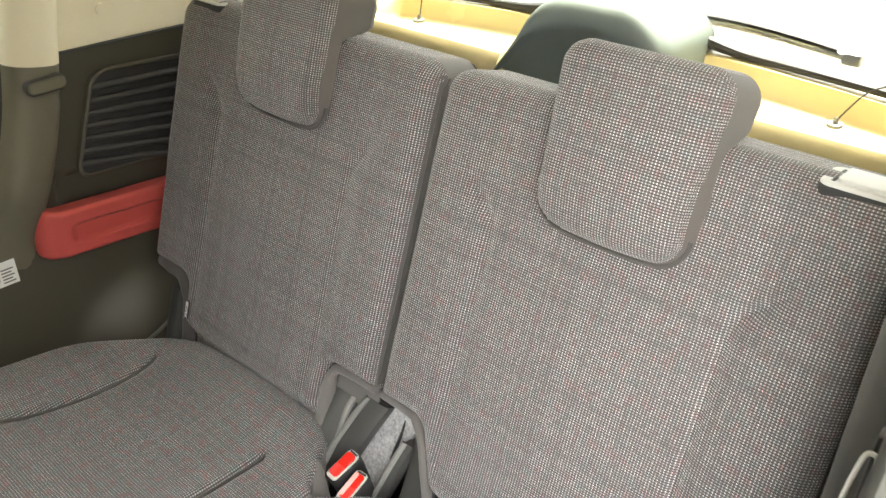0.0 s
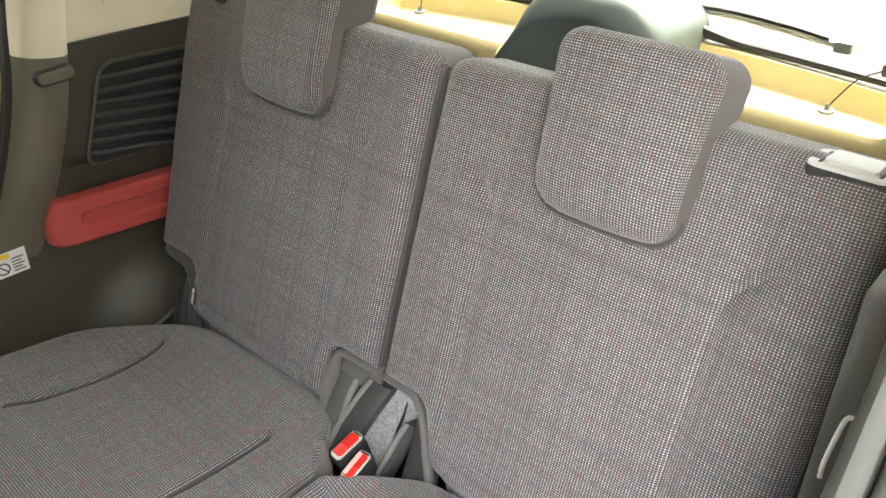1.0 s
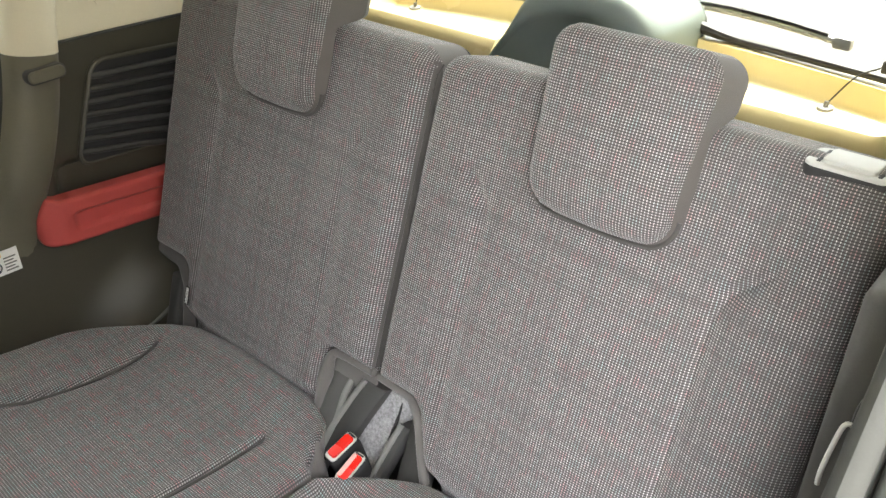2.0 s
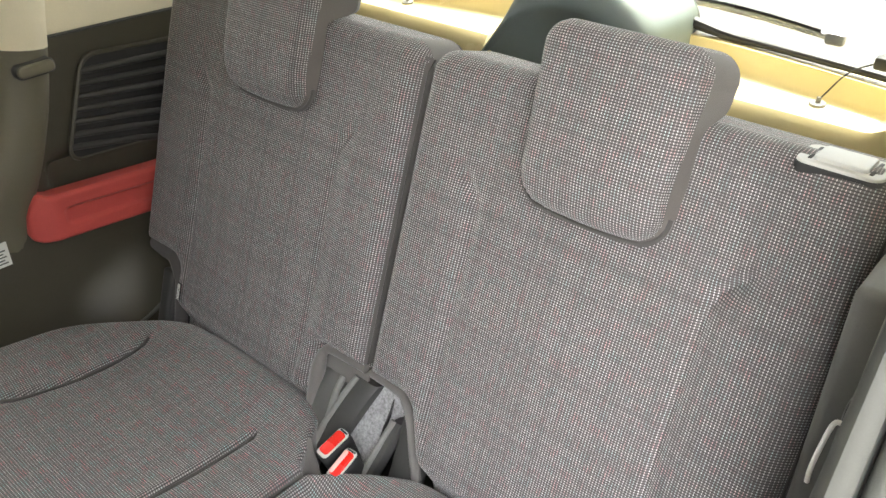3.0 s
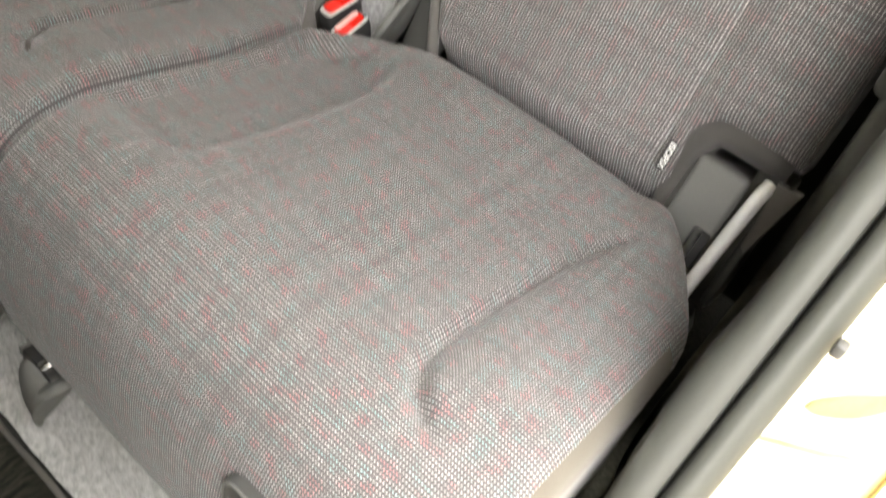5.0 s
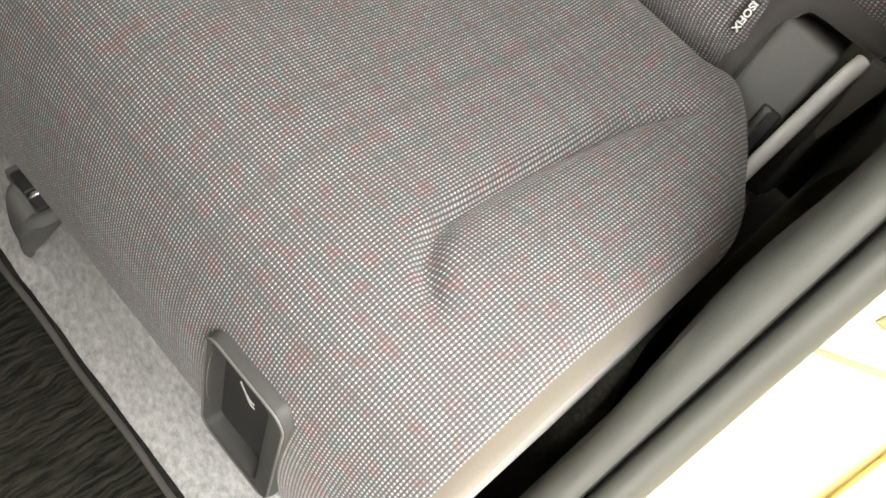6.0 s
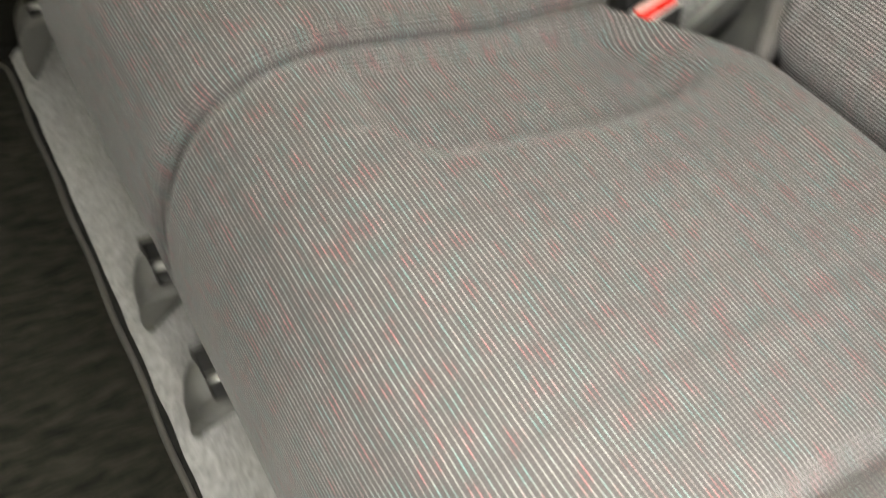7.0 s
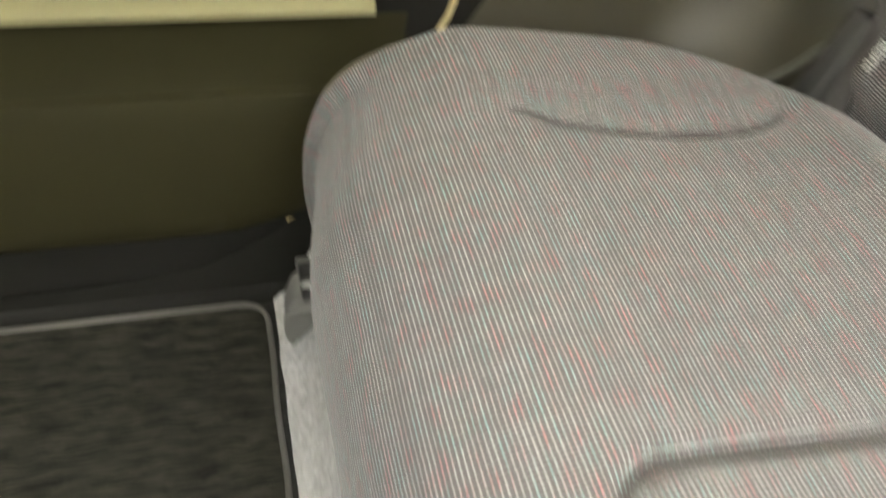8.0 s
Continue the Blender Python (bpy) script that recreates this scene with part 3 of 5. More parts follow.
def to_line(a, s, pts):
    """Distance to a polyline of (a, y) points on the cushion, and how far along it the nearest point lies, 0 to 1."""
    q = [(p, float(run_at(y))) for p, y in pts]
    best, along = np.full(np.shape(a), 9.0), np.zeros(np.shape(a))
    total = sum(math.dist(m, n) for m, n in zip(q, q[1:]))
    gone = 0.0
    for (ax, ay), (bx, by) in zip(q, q[1:]):
        dx, dy = bx - ax, by - ay
        ll = math.hypot(dx, dy)
        t = np.clip(((a - ax) * dx + (s - ay) * dy) / ll**2, 0, 1)
        d = np.hypot(a - ax - t * dx, s - ay - t * dy)
        along = np.where(d < best, (gone + t * ll) / total, along)
        best = np.minimum(best, d)
        gone += ll
    return best, along


INNER = {1: spline([(0.100, -0.066), (0.117, -0.078), (0.130, -0.103), (0.136, -0.15), (0.136, -0.24), (0.130, -0.32), (0.121, -0.352), (0.098, -0.372)], 5),
         -1: spline([(0.100, -0.092), (0.1015, -0.15), (0.103, -0.247), (0.104, -0.325), (0.1025, -0.345), (0.095, -0.360), (0.084, -0.372), (0.068, -0.382)], 5)}
OUTER = {1: spline([(0.470, -0.074), (0.445, -0.092), (0.425, -0.142), (0.414, -0.25), (0.414, -0.335), (0.426, -0.372), (0.452, -0.392), (0.478, -0.397)], 5),
         -1: spline([(0.432, -0.070), (0.412, -0.076), (0.400, -0.096), (0.393, -0.14), (0.392, -0.19), (0.398, -0.24), (0.411, -0.30), (0.419, -0.335)], 5)}


def seat_cushion(side, seat):
    last = PS[-1]

    def inside(a, s):
        d = round_rect(a, s, 0.0045, 0.551, 0.0, last + 0.05, 0.03)
        d = np.minimum(d, last - s)
        y = np.interp(s, PS, PY)
        # the corners are cut off beside the hinge and round the buckles
        if side > 0:
            cut, k = -((a - 0.5015) * 0.805 + (y + 0.0735) * 0.595) + 0.006, 110
        else:
            cut, k = -((a - 0.488) * 0.69 + (y + 0.085) * 0.724) - 0.003, 50
        d = np.where(a > 0.3, -np.logaddexp(-k * d, -k * cut) / k, d)
        if side > 0:
            d = np.minimum(d, ((a - 0.118) * 0.100 - (y - 0.0) * 0.116) / math.hypot(0.1, 0.116))
        else:
            d = np.minimum(d, ((a - 0.030) * 0.070 - (y + 0.075) * 0.040) / math.hypot(0.07, 0.04) + 0.004 + np.maximum(0, -0.09 - y))
        return d
    pts, quads = pad(inside, 0.0, 0.556, 0.0, last + 0.004, 0.0026)
    a, s, d = pts.T
    s = np.clip(s, 0, last)
    y, z = np.interp(s, PS, PY), np.interp(s, PS, PZ)
    ty, tz = np.gradient(PY, PS), np.gradient(PZ, PS)
    ny, nz = -np.interp(s, PS, tz), np.interp(s, PS, ty)
    flip = np.where(nz[np.argmin(np.abs(s - 0.2))] < 0, -1, 1)
    ny, nz = ny * flip, nz * flip
    # bolsters, grooves and slack in the cover
    h = np.zeros_like(a)
    di, ti = to_line(a, s, INNER[side])
    do, to = to_line(a, s, OUTER[side])
    deep, wide = (0.0115, 0.0064) if side < 0 else (0.0040, 0.0060)
    h -= deep * np.exp(-((di / wide) ** 2)) * step(0.0, 0.05, ti) * step(1.0, 0.85, ti)
    h -= (0.0115 if side > 0 else 0.0100) * np.exp(-((do / 0.0080) ** 2)) * step(0.0, 0.15, to) * step(1.0, 0.88 if side > 0 else 0.80, to)
    h += 0.004 * step(0.135, 0.08, a) * step(0.0, 0.03, a) * step(float(run_at(-0.40)), float(run_at(-0.33)), s) * step(0.0, 0.1, s) * (side < 0)
    h += (0.008 if side > 0 else 0.013) * step(0.408, 0.46, a) * step(float(run_at(-0.40)), float(run_at(-0.34)), s) * step(0.02, 0.10, s)
    if side > 0:
        h -= 0.007 * np.exp(-(((a - 0.035) / 0.07) ** 2 + ((y + 0.085) / 0.05) ** 2)) + 0.003 * np.exp(-(((a - 0.03) / 0.09) ** 2 + ((y + 0.11) / 0.10) ** 2))
    if side > 0:
        # the strip beside the gap slopes away from the middle panel
        h -= 0.015 * step(0.001, 0.011, np.interp(y, [-0.372, -0.352, -0.32, -0.24, -0.15, -0.103, -0.078, -0.066], [0.098, 0.121, 0.130, 0.136, 0.136, 0.130, 0.117, 0.100]) - a) * step(-0.40, -0.34, y) * step(-0.06, -0.115, y)
    # the front corner is rounded off
    h -= (0.024 if side < 0 else 0.005) * step(0.36, 0.54, a) * step(float(run_at(-0.36)), float(run_at(-0.45)), s)
    h += 0.004 * np.exp(-(((a - 0.27) / 0.10) ** 2 + ((s - 0.25) / 0.12) ** 2))
    # the padding swells towards the seat back
    h += (0.013 if side < 0 else 0.005) * np.exp(-((y + 0.030) / 0.045) ** 2) * step(0.06, 0.14, a) * step(0.44, 0.26, a)
    wave = np.array([noise.noise(Vector((p * 8 * side, q * 8, 7.0))) for p, q in zip(a, s)])
    h += 0.0018 * wave
    edge = 0.010 + 0.007 * step(-0.14, -0.22, y) * step(0.10, 0.03, a) + 0.018 * step(0.03, 0.10, a) * (0.45 + 0.55 * step(-0.03, -0.16, y))
    drop = curl(d, edge)
    h = h * step(0, 0.03, d) - drop
    top = np.stack([side * a, y + ny * h, z + nz * h], -1)
    uvs = np.stack([s, side * a], -1)
    # the cloth ends at a fold above the outer skirt
    fold = [q for q in quads if np.mean(d[q]) < 0.0125 and np.mean(a[q]) > 0.5 and -0.47 < np.mean(y[q]) < -0.17]
    gone = {tuple(q) for q in fold}
    if side > 0:
        # the cover is cut out round the seat lever
        gone |= {tuple(q) for q in quads if abs(np.mean(a[q]) - 0.402) < 0.039 and 0.160 < np.mean(z[q]) < 0.306 and np.mean(y[q]) < -0.44}
    e = part("cushion", grid_mesh(top, [q for q in quads if tuple(q) not in gone], uvs), M_CUSHION, seat, "charcoal cloth with lines of pale stitches")
    if side < 0:
        # dark lines along the tie-down seams stand in for the creases' shade
        for line in (INNER[side], OUTER[side][5:]):
            path = []
            for k, (p, w) in enumerate(line):
                q = float(run_at(w))
                near = np.exp(-((a - p) ** 2 + (s - q) ** 2) / 0.003**2)
                ends = min(k, len(line) - 1 - k) / (len(line) - 1)
                path.append((top * near[:, None]).sum(0) / near.sum() + np.array((0.0, 0.0, 0.0029 - 0.007 * float(step(0.10, 0.0, ends)))))
            part("crease_seam_shade", tube(spline([tuple(v) for v in path[::2]], 3), 0.0027, 8), M_BIND, e, "dark line along the tie-down seam for the crease's shade")
    under = top.copy()
    under[:, 0] = np.where(a > 0.3, side * np.minimum(a, 0.545 + 0.014 * step(-0.15, -0.3, y)), side * np.maximum(a, 0.006))
    under[:, 1] = np.clip(y, -0.45, 0.02)
    under[:, 2] = np.minimum(top[:, 2] - 0.004, np.where(y < -0.44, 0.085, 0.245))
    rim = border(quads)
    part("skirt_fold", grid_mesh(top, fold, uvs), M_SKIRT, e, "plain beige-grey folded edge")
    part("side_skirt", band(top, under, [k for k in rim if a[k[0]] > 0.2], uvs, 2), M_SKIRT, e, "plain grey cushion skirt")
    part("inner_skirt", band(top, under, [k for k in rim if a[k[0]] <= 0.2], uvs, 2), M_GUSSET, e, "plain dark cloth inner skirt")
    if side < 0:
        flap = bmesh.new()
        rows = []
        for k in range(9):
            t = k / 8
            row = []
            for q in range(9):
                w = q / 8
                top = Vector((-0.043, -0.091, 0.366)).lerp(Vector((-0.037, -0.054, 0.371)), w)
                low = Vector((-0.018, -0.094, 0.326)).lerp(Vector((-0.006, -0.064, 0.322)), w)
                bulge = 0.007 * math.sin(math.pi * t) + 0.0022 * math.sin(9 * w + 2 * t)
                row.append(flap.verts.new(top.lerp(low, t) + bulge * Vector((0.6, -0.35, 0.7))))
            rows.append(row)
        for p, q in zip(rows, rows[1:]):
            for k in range(8):
                flap.faces.new((p[k], p[k + 1], q[k + 1], q[k]))
        g = bmesh.ops.extrude_face_region(flap, geom=list(flap.faces))
        bmesh.ops.translate(flap, verts=[v for v in g["geom"] if isinstance(v, bmesh.types.BMVert)], vec=(-0.002, 0.002, -0.0025))
        part("corner_flap", flap, M_GUSSET, e, "small folded plain cloth flap")
    x0, x1 = sorted((side * 0.02, side * 0.53))
    part("base_pan", box(x0, x1, -0.43, 0.0, -0.008, 0.29, 0.02), M_BLACK, e, "black cushion base")
    return e


for s in (1, -1):
    bench = thing("car_seat", (s * 0.27, -0.25, -0.008), "split rear seat in charcoal cloth woven with pale stitches", "car seat", "rear seats")
    seat_back(s, bench)
    seat_cushion(s, bench)
    headrest(s)


# ---------------------------------------------------------------- between the seats
def buckle(x, y, z, lean, worn=False):
    """A belt buckle standing up between the cushions, its red button on top."""
    m = pose(x, y, z, 19, 0, lean)
    e = thing("belt_buckle", (x, y, z - 0.09), "black seat belt buckle with a red release button", "belt buckle", "belt buckles")
    bm = bmesh.new()
    rings = []
    for k, (zz, w, l) in enumerate(((-0.095, 0.009, 0.020), (-0.06, 0.0105, 0.023), (-0.012, 0.0118, 0.0255), (-0.003, 0.0112, 0.0250), (0.0, 0.0095, 0.0232))):
        rings.append([bm.verts.new((px, py, zz)) for px, py in rounded(-w, w, -l, l, 0.006, 4)])
    for a, b in zip(rings, rings[1:]):
        for k in range(len(a)):
            bm.faces.new((a[k], a[(k + 1) % len(a)], b[(k + 1) % len(a)], b[k]))
    bm.faces.new(rings[0][::-1])
    bm.faces.new(rings[-1])
    part("buckle_body", bm, M_INK, e, "black plastic shell", m)
    part("buckle_rim", plate(0.0205, 0.0475, 0.0022, 0.006, 0.0008, -0.0004), M_PALE, e, "worn pale rim", m)
    part("release_button", plate(0.0165, 0.0385, 0.0050, 0.005, 0.002, 0.0), M_BUTTON, e, "bright red push button", m)
    if worn:
        part("worn_patch", plate(0.0072, 0.036, 0.0009, 0.003, 0.0004, 0.0047), M_WORN, e, "pale worn half of the button", m @ pose(-0.0040, 0, 0))
    part("tongue_slot", box(-0.007, 0.007, 0.0198, 0.0224, 0.0012, 0.0026, 0.0004), M_INK, e, m=m)
    return e


def arm_cover(name, path, w, t, mat, label, category, pale=None):
    """A curved plastic cover along a path in the frame of the seat backs, with a rounded pale edge."""
    e = thing(name, LEAN_BACK @ Vector(path[-1]), label, category)
    pts = spline(path, 6)
    bm = bmesh.new()
    prof = [(math.cos(a), math.sin(a)) for a in np.linspace(0, 2 * math.pi, 12, endpoint=False)]
    rings = []
    for p in pts:
        rings.append([bm.verts.new((p[0] + w * math.copysign(abs(c) ** 0.6, c), p[1] + t * math.copysign(abs(q) ** 0.6, q), p[2])) for c, q in prof])
    for a, b in zip(rings, rings[1:]):
        for k in range(12):
            bm.faces.new((a[k], a[(k + 1) % 12], b[(k + 1) % 12], b[k]))
    bm.faces.new(rings[0][::-1])
    bm.faces.new(rings[-1])
    part("cover_shell", bm, mat, e, m=LEAN_BACK)
    if pale:
        edge = [(p[0] + pale * w * 0.75, p[1] - t * 0.92, p[2]) for p in pts]
        part("cover_edge", tube(edge, 0.0050, 8), M_BOOT, e, "lighter rounded edge", LEAN_BACK)
    return e


def felt_flap():
    e = thing("felt_flap", LEAN_BACK @ Vector((0.015, 0.04, -0.11)), "grey felt carpet flap with a dark slit", "carpet flap")
    bm = bmesh.new()
    n = 14
    rows = []
    for k in range(n + 1):
        t = k / n
        z = 0.03 - 0.17 * t
        y = 0.040 - 0.030 * t + 0.006 * math.sin(3 * t)
        xl, xr = -0.008 - 0.014 * min(t / 0.55, 1) + 0.035 * float(step(0.58, 0.82, t)), 0.058 - 0.020 * t
        rows.append([bm.verts.new((xl + (xr - xl) * j / 8, y - 0.004 * math.sin(math.pi * j / 8) + 0.0015 * noise.noise(Vector((j, k, 1.0))), z)) for j in range(9)])
    for a, b in zip(rows, rows[1:]):
        for j in range(8):
            bm.faces.new((a[j], a[j + 1], b[j + 1], b[j]))
    g = bmesh.ops.extrude_face_region(bm, geom=list(bm.faces))
    bmesh.ops.translate(bm, verts=[v for v in g["geom"] if isinstance(v, bmesh.types.BMVert)], vec=(0, 0.006, 0))
    part("felt", bm, M_FLAP, e, "mid grey felt", LEAN_BACK)
    slit = []
    for k in range(10):
        t = 0.08 + 0.050 * k
        slit.append((0.0385 - 0.007 * t + 0.0008 * math.sin(7 * k), 0.040 - 0.030 * t + 0.006 * math.sin(3 * t) - 0.0046, 0.03 - 0.17 * t))
    part("slit", tube(slit, [0.0006 + 0.0017 * math.sin(math.pi * k / 9) + 0.0005 * (k % 2) for k in range(10)], 6), M_INK, e, "dark slit", LEAN_BACK)
    return e


buckle(0.001, -0.045, 0.3795, -5)
buckle(0.033, -0.0585, 0.3725, 3, True)
felt_flap()
arm_cover("hinge_cover", [(-0.006, 0.034, 0.026), (-0.014, 0.024, 0.0), (-0.028, 0.014, -0.045), (-0.046, 0.004, -0.105)], 0.022, 0.014, M_CHAR, "black curved plastic hinge cover beside the buckles", "hinge cover", -1)
arm_cover("hinge_cover", [(-0.068, 0.038, 0.012), (-0.066, 0.026, -0.010), (-0.064, 0.018, -0.045), (-0.070, 0.012, -0.085), (-0.078, 0.010, -0.12)], 0.024, 0.017, M_COVERED, "dark rounded plastic hinge cover at the seat back's foot", "hinge cover", 1)
arm_cover("hinge_cover", [(0.062, 0.034, -0.004), (0.058, 0.024, -0.030), (0.052, 0.012, -0.070), (0.042, 0.004, -0.115)], 0.009, 0.013, M_CHAR, "slim dark plastic hinge cover beside the felt", "hinge cover", -1)
arm_cover("hinge_cover", [(0.088, 0.038, 0.03), (0.094, 0.028, -0.03), (0.098, 0.018, -0.08), (0.098, 0.014, -0.12)], 0.026, 0.012, M_CHAR, "broad dark plastic hinge cover at the seat back's foot", "hinge cover")


def seat_web():
    """The floor of the well behind the buckles."""
    bm = box(-0.13, 0.15, 0.0, 0.12, -0.008, 0.285, 0.01)
    # added back wall that stops sun leaking in from the luggage space
    box(-0.12, 0.14, 0.095, 0.122, 0.27, 0.50, 0.004, bm=bm)
    return tagged(obj("seat_well", bm, M_BLACK), "black carpeted well between the seat backs", "seat well", kind="structure")


seat_web()


# ---------------------------------------------------------------- outer hinges
def outer_hinge(side):
    e = thing("seat_hinge", LEAN_BACK @ Vector((side * 0.49, 0.02, -0.12)), "grey plastic seat hinge cover with anchor and pale lock bar", "seat hinge", "seat hinges")

    def sx(a, b):
        return sorted((side * a, side * b))
    x0, x1 = sx(0.446, 0.500 if side > 0 else 0.474)
    part("hinge_cover", box(x0, x1, -0.002, 0.06, -0.085, 0.018, 0.006, 3), M_GREY if side > 0 else M_CHAR, e, "plastic cover", LEAN_BACK)
    x0, x1 = sx(0.440, 0.460)
    part("cover_flank", box(x0, x1, 0.004, 0.06, -0.12, 0.016, 0.004), M_CHAR, e, m=LEAN_BACK)
    if side < 0:
        edge = spline([(-0.551, 0.082, 0.352), (-0.551, 0.060, 0.339), (-0.550, 0.037, 0.321), (-0.549, 0.0, 0.303), (-0.548, -0.025, 0.296)], 5)
        part("trim_edge", tube(edge, 0.0035, 8), M_GREY, e, "thin pale trim edge")
        return e
    x0, x1 = sx(0.478, 0.498)
    part("anchor_slot", box(x0, x1, -0.004, 0.01, -0.088, -0.046, 0.004), M_INK, e, "dark anchor opening", LEAN_BACK)
    part("anchor_bar", tube([(side * 0.4845, -0.006, -0.092), (side * 0.4855, -0.009, -0.048)], 0.0036, 10), M_METAL, e, "steel anchor bar", LEAN_BACK)
    bar = spline([(side * 0.516, 0.000, 0.024), (side * 0.514, -0.012, 0.005), (side * 0.511, -0.020, -0.05), (side * 0.507, -0.026, -0.120)], 5)
    part("lock_bar", tube(bar, 0.0070, 12, flat=1.2), M_SILVER, e, "pale worn plastic lock bar", LEAN_BACK)
    part("side_gusset", slab([(0.521, 0.031), (0.545, 0.031), (0.532, -0.044), (0.525, -0.038)], -0.006, 0.012, 0.002), M_GUSSET, e, "plain grey cloth corner", LEAN_BACK)
    # black plate stands in for the shade behind the lock bar
    part("bar_shade_plate", box(*sx(0.498, 0.530), 0.006, 0.06, -0.12, 0.036, 0.005), M_BLACK, e, m=LEAN_BACK)
    part("bar_cap", box(*sx(0.523, 0.533), -0.004, 0.05, -0.11, 0.034, 0.003), M_CHAR, e, m=LEAN_BACK)
    return e


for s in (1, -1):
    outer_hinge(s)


# ---------------------------------------------------------------- floor in front of the seat
def carpet_riser():
    prof = [(-0.5165, -0.006), (-0.510, 0.002), (-0.500, 0.010), (-0.487, 0.030), (-0.474, 0.062), (-0.463, 0.086), (-0.445, 0.098), (-0.40, 0.100), (-0.40, -0.006)]
    bm = bmesh.new()
    xs = np.linspace(-0.60, 0.555, 120)
    rings = []
    for x in xs:
        rings.append([bm.verts.new((x, y + 0.0016 * noise.noise(Vector((x * 25, k * 0.7, 0))), z + 0.0020 * noise.noise(Vector((x * 18, k, 5.0))) * (k > 0))) for k, (y, z) in enumerate(prof)])
    for a, b in zip(rings, rings[1:]):
        for k in range(len(prof) - 1):
            bm.faces.new((a[k], a[k + 1], b[k + 1], b[k]))
    bm.faces.new(rings[0])
    bm.faces.new(rings[-1][::-1])
    return tagged(obj("carpet_riser", bm, M_FELT), "light grey felt carpet rising under the seat front", "carpet", kind="structure")


def floor_mat():
    e = thing("floor_mat", (0, -0.72, -0.008), "dark ribbed carpet floor mat with a bound edge", "floor mat")
    bm = bmesh.new()
    nx, ny = 110, 44
    vs = [[bm.verts.new((-0.588 + 1.09 * i / nx, -0.934 + 0.408 * j / ny, 0.0 + 0.0009 * noise.noise(Vector((i * 0.6, j * 0.12, 0.0))))) for j in range(ny + 1)] for i in range(nx + 1)]
    for i in range(nx):
        for j in range(ny):
            bm.faces.new((vs[i][j], vs[i + 1][j], vs[i + 1][j + 1], vs[i][j + 1]))
    g = bmesh.ops.extrude_face_region(bm, geom=list(bm.faces))
    bmesh.ops.translate(bm, verts=[v for v in g["geom"] if isinstance(v, bmesh.types.BMVert)], vec=(0, 0, -0.0075))
    part("carpet_field", bm, M_MAT, e, "dark ribbed pile")
    r = 0.03
    ring = [(-0.588 + r - r * math.cos(radians(a)), -0.526 - r + r * math.sin(radians(a)), 0.0005) for a in range(0, 91, 15)]
    path = [(-0.588, -0.934, 0.0005), (-0.588, -0.8, 0.0005), (-0.588, -0.66, 0.0005), *ring] + [(x, -0.526 - 0.0010 * math.sin(x * 40), 0.0005) for x in np.linspace(-0.5, 0.50, 40)]
    part("bound_edge", tube(path, 0.0034, 8), M_HEM, e, "overlocked dark binding")
    return e


def anchor_pod(x):
    """A plastic boot over a seat anchor on the riser, open on top with a steel loop inside."""
    e = thing("anchor_cover", (x, -0.49, 0.03), "grey moulded boot over a steel seat anchor", "anchor cover", "anchor covers")
    bm = bmesh.new()
    rings = []
    # a hood that swells out of the carpet and flares into a broad flange at one end
    for dx, f in ((-0.040, 0.10), (-0.0385, 0.42), (-0.034, 0.70), (-0.026, 0.90), (-0.014, 0.99), (0.004, 1.0), (0.016, 0.97), (0.021, 0.95), (0.024, 0.98), (0.0275, 1.10), (0.033, 1.14), (0.038, 1.12), (0.041, 1.04), (0.0415, 0.80)):
        ring = []
        for k in range(19):
            w = radians(-62 + 172 * k / 18)
            up = math.sin(w)
            z = 0.090 + (0.047 if up > 0 else 0.062) * f * up
            taper = max(0.0, (0.137 - z) / 0.105) ** 0.7
            ring.append(bm.verts.new((x - 0.016 + dx * (1 - (0.30 if dx < 0 else 1.1) * taper) - 0.004 * taper, -0.468 - 0.042 * min(f, 1.06) * math.cos(w) ** 0.35 if math.cos(w) > 0 else -0.468, z)))
        rings.append(ring)
    for a, b in zip(rings, rings[1:]):
        for k in range(18):
            bm.faces.new((a[k], a[k + 1], b[k + 1], b[k]))
    bm.faces.new(rings[-1])
    part("boot", bm, M_BOOT, e, "moulded grey boot with a flared end")
    x -= 0.019
    part("frame", box(x - 0.031, x + 0.026, -0.4935, -0.462, 0.112, 0.1385, 0.004), M_CHAR, e)
    part("opening", box(x - 0.026, x + 0.023, -0.4925, -0.462, 0.119, 0.1393, 0.002), M_INK, e, "black opening")
    part("loop", tube([(x + 0.007, -0.4905, 0.1365), (x + 0.008, -0.4880, 0.1395), (x + 0.009, -0.480, 0.1400), (x + 0.010, -0.468, 0.1390)], 0.0036, 10), M_METAL, e, "steel anchor loop")
    part("crossbar", box(x - 0.0315, x - 0.026, -0.4945, -0.465, 0.126, 0.1410, 0.002), M_GREY, e, "worn crossbar")
    part("strip", box(x + 0.000, x + 0.0025, -0.4925, -0.468, 0.132, 0.1402, 0.001), M_GREY, e)
    return e


